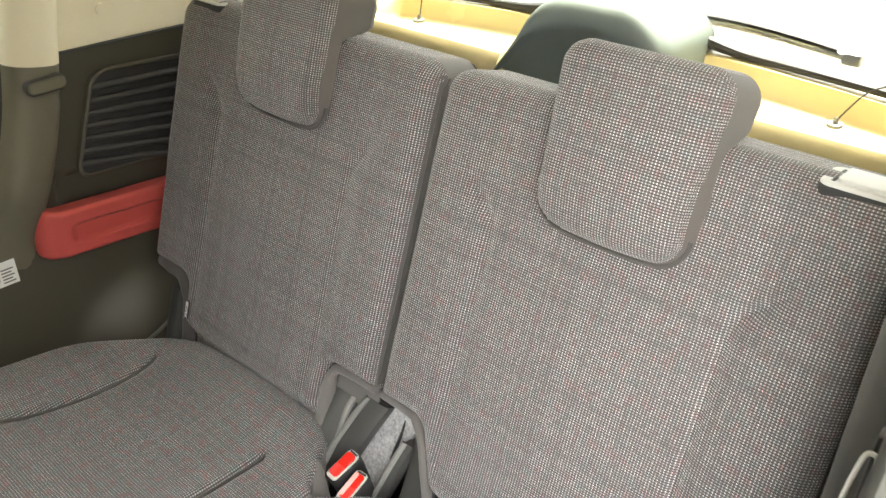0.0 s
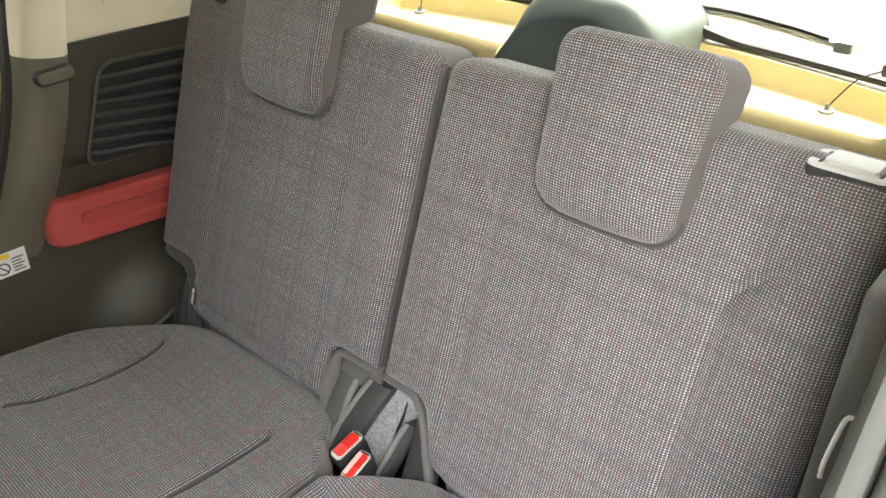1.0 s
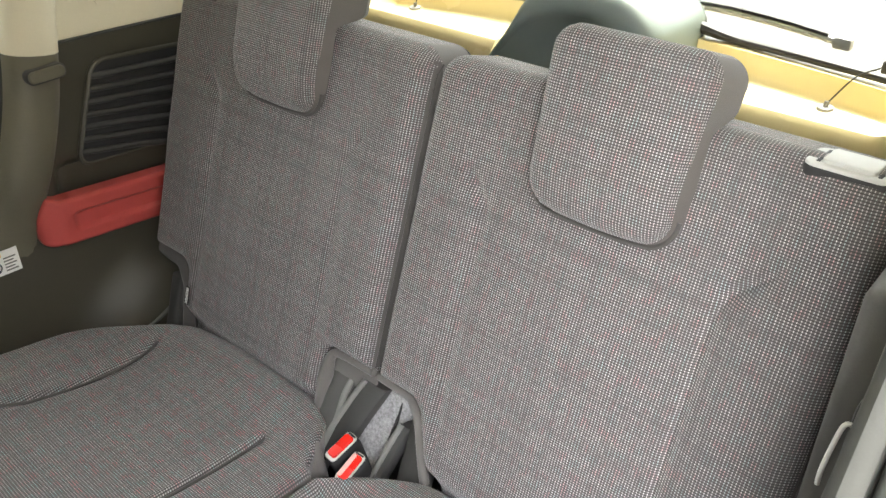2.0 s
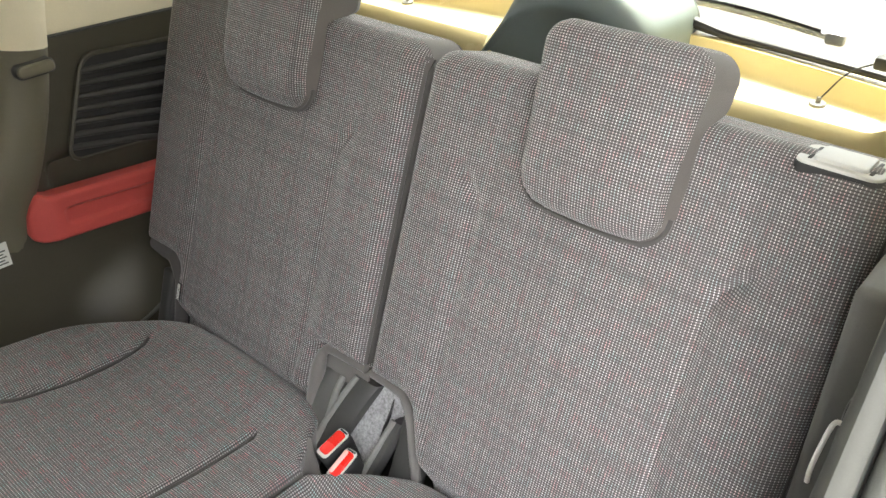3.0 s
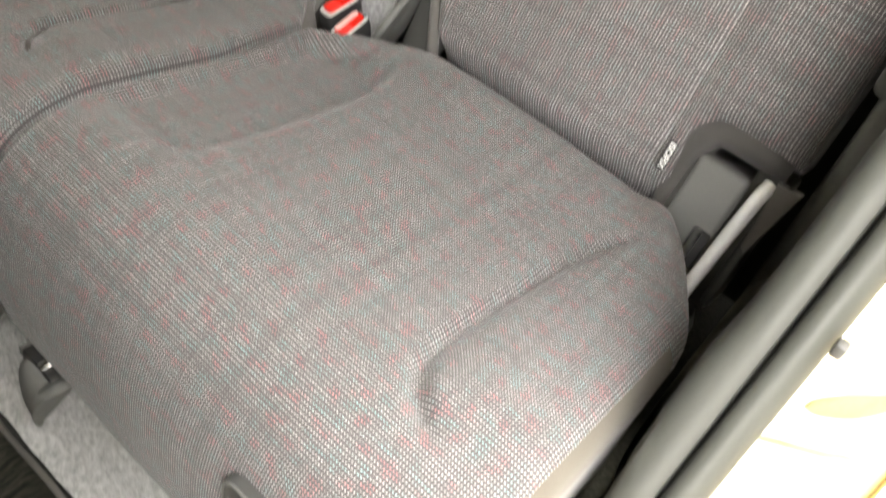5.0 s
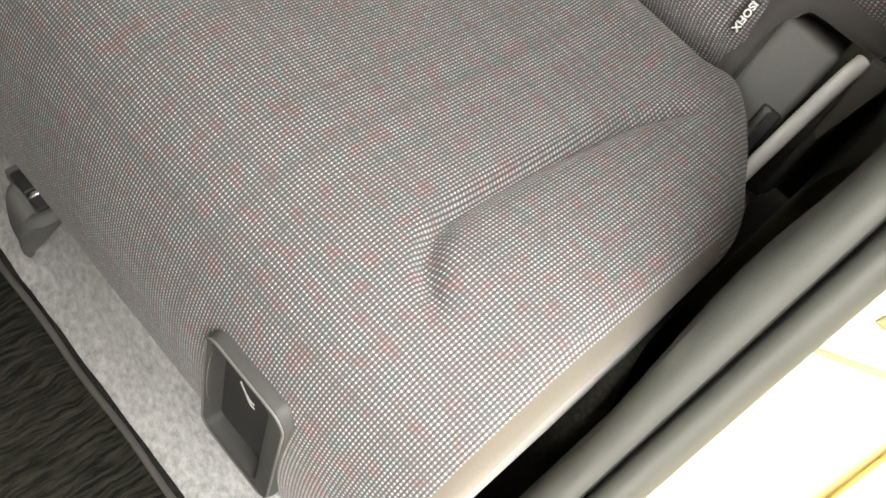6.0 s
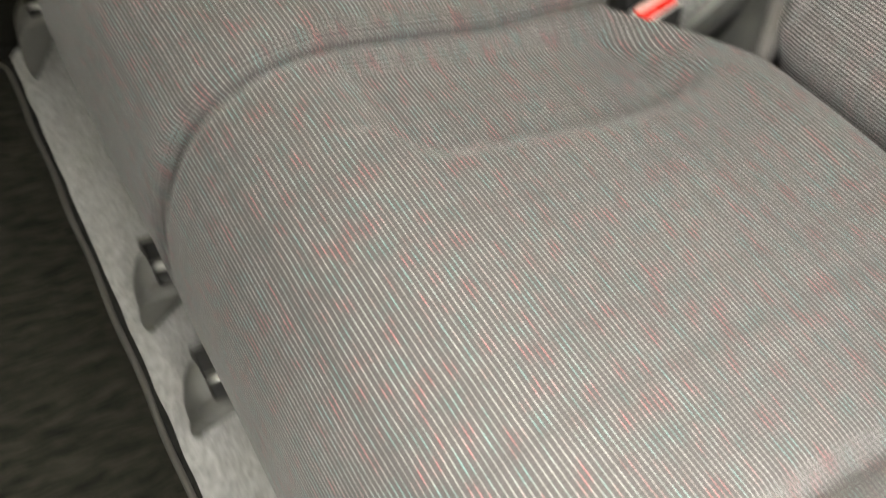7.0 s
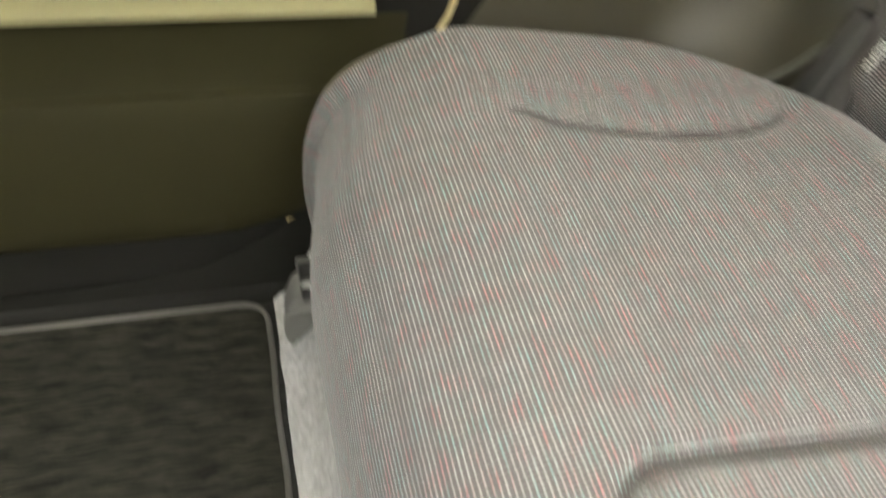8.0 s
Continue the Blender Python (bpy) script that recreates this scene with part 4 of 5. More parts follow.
def fold_lever():
    """The lever sunk into the front of the cushion: a moulded surround with a deep pocket."""
    e = thing("fold_lever", (0.402, -0.47, 0.17), "black plastic seat lever sunk into the cushion front", "seat lever")
    m = pose(0.402, -0.4885, 0.234, -2)
    bm = bmesh.new()
    rings = []
    for x0, x1, z0, z1, r, y in ((-0.043, 0.044, -0.074, 0.075, 0.016, 0.012), (-0.044, 0.045, -0.075, 0.076, 0.016, 0.0), (-0.0425, 0.0435, -0.0735, 0.0745, 0.015, -0.005), (-0.040, 0.041, -0.071, 0.072, 0.013, -0.0062),
                                 (-0.0385, 0.026, -0.068, 0.066, 0.008, -0.0045), (-0.0375, 0.0245, -0.067, 0.065, 0.007, -0.001), (-0.0365, 0.0235, -0.066, 0.063, 0.006, 0.009)):
        rings.append([bm.verts.new((x, y, z)) for x, z in rounded(x0, x1, z0, z1, r)])
    for a, b in zip(rings, rings[1:]):
        for k in range(len(a)):
            bm.faces.new((a[k], a[(k + 1) % len(a)], b[(k + 1) % len(a)], b[k]))
    bezel = part("surround", bm, M_CHAR, e, "dark grey moulded surround", m)
    rim = [(x, -0.0060, z) for x, z in rounded(-0.0415, 0.0425, -0.0725, 0.0735, 0.014)]
    part("light_rim", tube([*rim, rim[0]], 0.0011, 6), M_GREY, bezel, "lighter grey rim", m)
    part("pocket", box(-0.0380, 0.0250, 0.0085, 0.012, -0.067, 0.064), M_INK, e, "black pocket floor", m, smooth=False)
    part("paddle", tube([(0.0215, 0.004, -0.062), (0.0215, 0.004, 0.012)], 0.0022, 8), M_GREY, e, "lighter lever edge", m)
    for u, w, k in ((-0.018, 0.020, 1.0), (-0.013, 0.015, 0.75)):
        stroke = spline([(u, 0.0080, w), (u + 0.006 * k, 0.0080, w - 0.0065), (u + 0.012 * k, 0.0080, w - 0.0105), (u + 0.017 * k, 0.0080, w - 0.010)], 4)
        part("mark", tube(stroke, 0.0006, 6), M_PALE, e, "thin white printed stroke", m)
    return e


carpet_riser()
floor_mat()
for s in (0.0905, -0.040, -0.470):
    anchor_pod(s)
fold_lever()


# ---------------------------------------------------------------- sides of the car
EDGE = [(-0.012, 1.42), (-0.030, 1.30), (-0.060, 1.15), (-0.085, 1.0), (-0.112, 0.87), (-0.130, 0.77), (-0.155, 0.69), (-0.190, 0.608), (-0.245, 0.49), (-0.32, 0.35), (-0.42, 0.20), (-0.53, 0.09), (-0.65, 0.045), (-0.90, 0.03), (-1.02, 0.03)]
EDGE_YZ = spline(EDGE, 6)


def edge_path(x, z_low=-9, z_high=9):
    return [(x, p[0], p[1]) for p in EDGE_YZ if z_low <= p[1] <= z_high]


def edge_y(z):
    zz = [p[1] for p in EDGE_YZ][::-1]
    yy = [p[0] for p in EDGE_YZ][::-1]
    return float(np.interp(z, zz, yy))


def weatherstrip(side):
    e = thing("weatherstrip", (side * 0.61, -0.9, 0.0), "dark grey rubber door weatherstrip round the opening", "weatherstrip", "weatherstrips")
    path = edge_path(0.0, z_low=0.565 if side < 0 else -9)
    off = 0.0 if side > 0 else 0.026
    inner = [(side * (a + off), b) for a, b in ((0.572, 0.030), (0.573, 0.010), (0.576, -0.002), (0.584, -0.008), (0.5945, -0.008), (0.5995, -0.005), (0.6015, 0.002), (0.602, 0.016), (0.604, 0.03))]
    outer = [(side * (a + off), b) for a, b in ((0.6035, 0.03), (0.6035, -0.002), (0.605, -0.0075), (0.6085, -0.0105), (0.613, -0.0115), (0.618, -0.0105), (0.623, -0.0065), (0.6265, -0.001), (0.629, 0.006), (0.630, 0.03))]
    if side < 0:
        outer = [(side * (a + off), b + 0.015) for a, b in ((0.604, 0.03), (0.6065, 0.014), (0.6075, 0.002), (0.610, -0.007), (0.617, -0.014), (0.626, -0.015), (0.634, -0.008), (0.638, 0.004), (0.638, 0.03))]
    part("groove", sweep(path, [(side * (a + off), b) for a, b in ((0.597, 0.006), (0.610, 0.006), (0.610, 0.016), (0.597, 0.016))], closed=True), M_INK, e, "dark groove between lip and bulb")
    lip = sweep(path, inner)
    # the lip narrows towards the roof
    for v in lip.verts:
        reach = max(0.0, 0.594 + off - abs(v.co.x)) / 0.022
        v.co.x -= reach * float(np.interp(v.co.z, [0.20, 0.32, 0.41, 0.45, 0.50, 0.75, 0.90], [0.0, -0.002, 0.005, 0.005, 0.0, -0.003, -0.007])) * (side > 0)
    part("inner_lip", lip, M_SEAL if side > 0 else M_RUBBER, e, "grained dark grey lip")
    part("bulb", sweep(path, outer), M_SEAL if side > 0 else M_RUBBER, e, "smooth grey rubber bulb")
    if side > 0:
        part("clip", box(0.627, 0.635, -0.247, -0.236, 0.517, 0.528, 0.002), M_CHAR, e, "small dark retaining clip")
    return e


def door_jamb(side):
    """The painted body outside the weatherstrip."""
    path = edge_path(0.0, z_low=0.40 if side < 0 else -9)
    prof = [(side * a, b) for a, b in ((0.630, 0.012), (0.650, 0.014), (0.668, 0.020), (0.682, 0.036), (0.690, 0.060), (0.694, 0.10), (0.72, 0.12), (0.735, 0.13), (0.74, 0.18))]
    bm = sweep(path, prof)
    e = tagged(obj("door_jamb", bm, M_PAINT), "glossy cream-yellow painted door jamb", "door jamb", kind="structure")
    pa, pb = [abs(q[0]) for q in prof], [q[1] for q in prof]

    def on(z0, a, along, lift):
        i = min(range(1, len(path) - 1), key=lambda k: abs(path[k][2] - z0))
        d = (Vector(path[i + 1]) - Vector(path[i - 1])).normalized()
        nrm = Vector((1, 0, 0)).cross(d).normalized()
        return Vector((side * (a - lift * 0.4), path[i][1], path[i][2])) + nrm * (float(np.interp(a, pa, pb)) - lift) + d * along
    if side > 0:
        # a pressed oval recess; a darker colour carries its shade
        oval_shade = bmesh.new()
        rows = []
        for k in range(19):
            u = -1 + 2 * k / 18
            w = 0.0085 * math.sqrt(max(0.004, 1 - u * u))
            rows.append([oval_shade.verts.new(on(0.49, 0.663 + 0.024 * u + 0.6 * w * v, -0.019 * u + 0.8 * w * v, 0.0022 - 0.0012 * v * v)) for v in (-1, -0.7, -0.35, 0, 0.35, 0.7, 1)])
        for a, b in zip(rows, rows[1:]):
            for k in range(6):
                oval_shade.faces.new((a[k], a[k + 1], b[k + 1], b[k]))
        part("oval_shade", oval_shade, M_OVAL_SHADE, e, "oval recess of the jamb, its shade drawn in olive-yellow")
        part("seam", tube([on(0.445, a, float(np.interp(a, [0.626, 0.654, 0.676, 0.707, 0.73], [0.0054, -0.0064, -0.0145, -0.0115, -0.004])), 0.0008) for a in np.linspace(0.628, 0.694, 24)], 0.0022, 6), M_LEDGE, e, "thin brown sealed seam")
    else:
        strip = spline([(-0.640, -0.316, 0.42), (-0.640, -0.321, 0.345), (-0.648, -0.378, 0.25), (-0.652, -0.415, 0.15), (-0.652, -0.452, 0.085), (-0.652, -0.492, 0.072)], 5)
        part("painted_edge", tube(strip, 0.0034, 6), M_PAINT, e)
    return e


weatherstrip(1)
weatherstrip(-1)
door_jamb(1)
door_jamb(-1)


def body_side(side):
    """The outer skin of the car's rear quarter, behind the trim."""
    bm = bmesh.new()
    y1 = 0.66
    zs = np.linspace(0.0, 1.44, 36)
    rows = []
    for z in zs:
        y0 = edge_y(z) + 0.12
        rows.append([bm.verts.new((side * (0.742 - 0.10 * step(0.8, 1.4, z)), y0 + (y1 - y0) * k / 8, z)) for k in range(9)])
    for a, b in zip(rows, rows[1:]):
        for k in range(8):
            bm.faces.new((a[k], a[k + 1], b[k + 1], b[k]))
    g = bmesh.ops.extrude_face_region(bm, geom=list(bm.faces))
    bmesh.ops.translate(bm, verts=[v for v in g["geom"] if isinstance(v, bmesh.types.BMVert)], vec=(-side * 0.02, 0, 0))
    return tagged(obj("wall_rear_quarter", bm, M_PAINT), "cream-yellow painted rear quarter of the body", "wall", kind="structure")


def quarter_trim(side):
    """The plastic lining behind the door opening: a pillar, a black lower panel and a cream upper one."""
    e = thing("quarter_trim", (side * 0.6, 0.2, 0.0), "black lower and cream upper plastic trim of the rear quarter", "quarter trim", "quarter trims")
    low = bmesh.new()
    zs = np.linspace(0.0, 0.812, 60)
    rows = []
    for z in zs:
        y0 = edge_y(z) + 0.005
        row = []
        for k in range(61):
            t = k / 60
            y = y0 + (0.56 - y0) * t ** 1.15
            x = 0.605
            # the wheel arch swells out of the lower panel
            w = 1 - ((y - 0.06) / 0.27) ** 2 - ((z - 0.15) / 0.29) ** 2
            x -= 0.058 * float(step(0.0, 0.85, w))
            # a recess behind the tray
            x += 0.030 * step(-0.10, -0.075, y) * step(0.478, 0.50, z) * step(0.628, 0.605, z)
            row.append(low.verts.new((side * x, y, z)))
        rows.append(row)
    for a, b in zip(rows, rows[1:]):
        for k in range(60):
            low.faces.new((a[k], a[k + 1], b[k + 1], b[k]))
    foot = low.copy()
    bmesh.ops.delete(low, geom=[f for f in low.faces if f.calc_center_median().z < 0.14], context="FACES")
    bmesh.ops.delete(foot, geom=[f for f in foot.faces if f.calc_center_median().z >= 0.14], context="FACES")
    part("foot_panel", foot, M_SILL, e, "matt black foot of the panel")
    part("lower_panel", low, M_PANEL, e, "black grained plastic lower panel")
    split = 0.96 if side > 0 else 0.8165
    col = [(0.0, edge_y(split), split)] + edge_path(0.0, z_low=0.51, z_high=split - 0.0025)
    prof = [(side * a, b) for a, b in ((0.612, -0.004) if side < 0 else (0.594, 0.008), (0.592, -0.002) if side < 0 else (0.588, 0.007), (0.578, 0.008), (0.571, 0.026), (0.571, 0.046), (0.576, 0.062), (0.588, 0.074), (0.606, 0.080))]
    if side > 0:
        prof = [(a + 0.006, b) for a, b in prof]
    # the pillar flattens into the lower panel
    pb = bmesh.new()
    rings = []
    for i, p in enumerate(col):
        d = (Vector(col[min(i + 1, len(col) - 1)]) - Vector(col[max(i - 1, 0)])).normalized()
        nrm = Vector((1, 0, 0)).cross(d)
        k = float(step(0.505, 0.66, p[2]))
        rings.append([pb.verts.new(Vector(p) + Vector((side * (0.606 - (0.606 - abs(a)) * k), 0, 0)) + b * nrm) for a, b in prof])
    for a, b in zip(rings, rings[1:]):
        for k in range(len(prof) - 1):
            pb.faces.new((a[k], a[k + 1], b[k + 1], b[k]))
    part("pillar_lower", pb, M_PILLAR, e, "olive-grey rounded pillar cover, lightened for the light it faces")
    colu = edge_path(0.0, z_low=split + 0.0015) + [(0.0, edge_y(split - 0.001), split - 0.001)]
    part("pillar_upper", sweep(colu, [(a - side * 0.0015, b) for a, b in prof]), M_CREAM, e, "cream rounded pillar cover")
    up = bmesh.new()
    rows = []
    for z in np.linspace(0.812, 1.43, 34):
        y0 = edge_y(z) + 0.06
        rows.append([up.verts.new((side * (0.612 - 0.10 * step(0.9, 1.4, z) + 0.004 * math.exp(-((y0 + (0.56 - y0) * k / 20 - 0.05) / 0.01) ** 2 - ((z - 0.86) / 0.01) ** 2)), y0 + (0.56 - y0) * k / 20, z)) for k in range(21)])
    for a, b in zip(rows, rows[1:]):
        for k in range(20):
            up.faces.new((a[k], a[k + 1], b[k + 1], b[k]))
    part("upper_panel", up, M_CREAM, e, "smooth cream upper panel")
    part("panel_seam", tube([(side * 0.606, y, 0.812 + 0.001 * math.sin(9 * y)) for y in np.linspace(-0.05, 0.5, 20)], 0.0028, 8), M_CHAR, e)
    if side < 0:
        part("cap", tube([(-0.6125, 0.043, 0.862), (-0.6085, 0.043, 0.862)], 0.009, 16), M_CREAM, e, "round cream fastener cap")
        # hook and louvred vent
        hook = part("hook_base", slab(rounded(-0.030, 0.030, -0.0115, 0.0115, 0.010), -0.008, 0.012, 0.004, seg=3), M_CHAR, e, "dark plastic belt hook", pose(-0.569, -0.083, 0.783, 0, -3, 90))
        part("hook_face", slab(rounded(-0.028, 0.027, -0.0080, 0.0100, 0.008), -0.0115, -0.004, 0.003, seg=3), M_PILLAR, hook, "olive-grey hook face", m=pose(-0.569, -0.083, 0.783, 0, -3, 90))
        outline = rounded(-0.026, 0.19, -0.078, 0.083, 0.022, 7)
        ring = [(-0.6015, a + 0.36 * b, 0.690 + b - 0.05 * a) for a, b in outline]
        ring.append(ring[0])
        vent = part("vent_frame", tube(ring, 0.0046, 8), M_PANEL, e, "black rounded vent frame")
        well = bmesh.new()
        vs = [well.verts.new((-0.598, y, z)) for _, y, z in ring[:-1]]
        f = well.faces.new(vs)
        bmesh.ops.inset_region(well, faces=[f], thickness=0.006, depth=-0.0)
        part("vent_well", well, M_INK, vent, "dark vent recess")
        for k in range(7):
            z0, z1 = 0.7515 - 0.0196 * k, 0.7465 - 0.0240 * k
            y0 = 0.36 * (z0 - 0.690) - 0.024
            path = [(-0.6005, y0, z0), (-0.5975, y0 + 0.010, z0 - 0.0003), (-0.5965, 0.06, z0 + (z1 - z0) * 0.5), (-0.5965, 0.125, z1), (-0.5965, 0.175, z1 + (z1 - z0) * 0.36)]
            part("louvre", tube(path, 0.0054, 10, flat=1.0), M_CHAR, vent)
    return e


def luggage_side(side):
    """The black lining between the wheel arch and the seat back."""
    top = 0.72 if side > 0 else 0.30
    lining = M_GREY if side > 0 else M_BLACK
    bm = box(*sorted((side * 0.548, side * 0.612)), 0.035, 0.42, -0.008, top, 0.010, 3)
    if side > 0:
        box(0.538, 0.612, 0.030, 0.42, 0.55, 0.845, 0.010, 3, bm=bm)
    return tagged(obj("luggage_lining", bm, lining), "dark plastic lining beside the luggage space", "lining", kind="structure")


def red_tray():
    e = thing("side_tray", (-0.59, 0.0, 0.49), "red plastic side storage tray on the black trim", "storage tray")
    # a long lip that turns round its front end, with a pressed groove in its face
    ys = [-0.146, -0.1435, -0.139, -0.133, -0.126, -0.119, -0.112, -0.104, *np.linspace(-0.096, 0.30, 70)]
    zt = np.interp(ys, [-0.146, -0.1435, -0.136, -0.124, -0.116, -0.108, 0.30], [0.530, 0.552, 0.573, 0.585, 0.580, 0.576, 0.551])
    zb = np.interp(ys, [-0.146, -0.1435, -0.136, -0.124, -0.10, 0.30], [0.514, 0.505, 0.4985, 0.4965, 0.4945, 0.468])
    front, rear, quads = [], [], []
    n = 28
    for y, t, b in zip(ys, zt, zb):
        for j in range(n + 1):
            v = j / n
            z = b + (t - b) * v
            round_off = float(curl(min(z - b, t - z, y + 0.146) if v not in (0, 1) else 0.0, 0.007))
            g = round_rect(np.array(y), np.array(v * 0.082), -0.094, 0.40, 0.022, 0.060, 0.012)
            press = 0.0075 * step(0.0, 0.008, float(g)) - 0.0010 * math.exp(-(float(g) / 0.004) ** 2) + 0.004 * float(step(-0.114, -0.120, y)) + 0.012 * float(step(-0.122, -0.150, y))
            front.append((-0.574 - round_off - press, y, z))
            rear.append((-0.606, y, z))
    for i in range(len(ys) - 1):
        for j in range(n):
            q = i * (n + 1) + j
            quads.append([q, q + 1, q + n + 2, q + n + 1])
    front, rear = np.array(front), np.array(rear)
    part("lip", grid_mesh(front, quads, front[:, 1:]), M_RED, e, "smooth red front lip with a pressed groove")
    part("lip_edge", band(front, rear, border(quads)), M_RED, e)
    part("tray_floor", box(-0.628, -0.584, -0.125, 0.30, 0.502, 0.508, 0.002), M_RED, e)
    return e


def warning_label():
    e = thing("warning_label", (-0.575, -0.2, 0.46), "white warning label with a yellow heading strip", "label")
    m = pose(-0.6010, -0.218, 0.497, 90, 0, 90)

    def sheet(x0, x1, y0, y1, z):
        return box(x0, x1, y0, y1, z - 0.0006, z)
    part("sheet", sheet(-0.036, 0.036, -0.021, 0.021, 0.0), M_WHITE, e, "white sticker", m, smooth=False)
    part("heading", sheet(-0.034, 0.010, 0.011, 0.019, 0.0005), M_YELLOW, e, "yellow heading strip", m, smooth=False)
    part("sign_ring", tube([(0.0 + 0.0095 * math.cos(a) - 0.003, 0.0095 * math.sin(a) - 0.006, 0.0004) for a in np.linspace(0, 2 * math.pi, 25)], 0.0011, 6), M_INK, e, "prohibition ring", m)
    part("sign_bar", tube([(-0.0095, 0.001, 0.0004), (0.0035, -0.013, 0.0004)], 0.0010, 6), M_INK, e, m=m)
    for k in range(5):
        part("text_bar", sheet(0.012, 0.031 - 0.004 * (k % 2), 0.006 - 0.0055 * k, 0.0082 - 0.0055 * k, 0.0005), M_GREY, e, "grey line of small print", m, smooth=False)
    return e


for s in (1, -1):
    body_side(s)
    quarter_trim(s)
    luggage_side(s)
red_tray()
warning_label()


def side_door():
    """The closed door opposite: an olive-beige lining with a ledge, seen low down in the footwell."""
    e = thing("side_door", (-0.66, -0.7, 0.0), "closed side door with an olive-beige plastic lining", "car door")
    prof = [(-0.700, 0.048), (-0.664, 0.050), (-0.656, 0.060), (-0.652, 0.10), (-0.648, 0.19), (-0.647, 0.246), (-0.650, 0.254), (-0.660, 0.258), (-0.662, 0.268), (-0.658, 0.32), (-0.652, 0.345)]
    top = [(-0.652, 0.345), (-0.640, 0.352), (-0.622, 0.358), (-0.618, 0.366), (-0.624, 0.372), (-0.655, 0.376), (-0.668, 0.42), (-0.672, 0.60), (-0.675, 0.80), (-0.70, 0.83)]

    def strip(prof, rear):
        bm = bmesh.new()
        rows = []
        for y in np.linspace(-0.936, rear, 50):
            lift = 0.55 * max(0.0, y + 0.62) ** 1.4
            row = []
            for x, z in prof:
                zz = max(z, 0.045 + lift + (z - 0.045) * 0.15)
                row.append(bm.verts.new((x, y, zz)))
            rows.append(row)
        for a, b in zip(rows, rows[1:]):
            for k in range(len(prof) - 1):
                bm.faces.new((a[k], a[k + 1], b[k + 1], b[k]))
        return bm
    part("lower_lining", strip(prof, -0.36), M_DOOR, e, "olive-beige grained lower lining, coloured dark for footwell shade")
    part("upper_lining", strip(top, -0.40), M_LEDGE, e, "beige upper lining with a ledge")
    part("inner_seal", box(-0.715, -0.705, -0.938, -0.10, 0.0, 0.50, 0.004), M_SILL, e, "black rubber inner seal panel")
    part("shut_face", box(-0.714, -0.700, -0.42, -0.09, 0.50, 0.84, 0.004), M_PAINT, e, "cream-yellow painted shut face")
    part("door_skin", box(-0.745, -0.72, -1.12, -0.10, 0.03, 0.84, 0.008), M_PAINT, e, "cream-yellow painted skin")
    part("door_glass", box(-0.705, -0.700, -1.10, 0.08, 0.83, 1.40), M_TINT, e, "lightly tinted side window", smooth=False)
    part("window_frame", tube([(-0.702, -1.10, 0.84), (-0.66, -1.10, 1.38), (-0.66, -0.10, 1.38)], 0.014, 8), M_RUBBER, e)
    return e


def sill(side):
    prof = [(0.596, -0.008), (0.597, 0.008), (0.602, 0.013), (0.615, 0.014), (0.64, 0.020), (0.66, 0.026), (0.745, 0.026)]
    bm = bmesh.new()
    rows = [[bm.verts.new((side * a, y, b)) for a, b in prof] for y in np.linspace(-1.9, -0.46, 30)]
    for a, b in zip(rows, rows[1:]):
        for k in range(len(prof) - 1):
            bm.faces.new((a[k], a[k + 1], b[k + 1], b[k]))
    return tagged(obj("sill_trim", bm, M_SILL), "dark plastic sill trim along the door opening", "sill trim", kind="structure")


def wall_forward(side):
    """The body ahead of the rear door: below and above the front window."""
    bm = bmesh.new()
    box(*sorted((side * 0.66, side * 0.74)), -1.9, -1.04, -0.06, 0.82, 0.01, bm=bm)
    box(*sorted((side * 0.60, side * 0.70)), -1.16, -1.04, 0.80, 1.43, 0.01, bm=bm)
    box(*sorted((side * 0.605, side * 0.68)), -1.60, 0.62, 1.385, 1.445, 0.01, bm=bm)
    return tagged(obj("wall_forward", bm, M_CREAM), "cream lined body side ahead of the door", "wall", kind="structure")


side_door()
for s in (1, -1):
    sill(s)
    wall_forward(s)


def belt_guide():
    """The pale clip on the trim beside the seat back."""
    e = thing("belt_guide", (0.565, -0.05, 0.70), "pale grey plastic belt guide clipped to the trim", "belt guide")
    loop = spline([(0.5755, -0.062, 0.768), (0.5755, -0.062, 0.791), (0.5735, -0.062, 0.7935), (0.5680, -0.063, 0.7915), (0.5650, -0.063, 0.768), (0.5635, -0.063, 0.745), (0.5640, -0.063, 0.732)], 5)
    part("clip", tube(loop, 0.0019, 8), M_WHITE, e, "pale plastic loop")
    part("web", slab([(0.5745, 0.770), (0.5765, 0.770), (0.5765, 0.786), (0.5745, 0.786)], -0.0625, -0.058), M_WHITE, e, m=Matrix.Identity(4))
    part("pad", box(0.569, 0.600, -0.050, -0.030, 0.70, 0.80, 0.004), M_CHAR, e)
    return e


belt_guide()


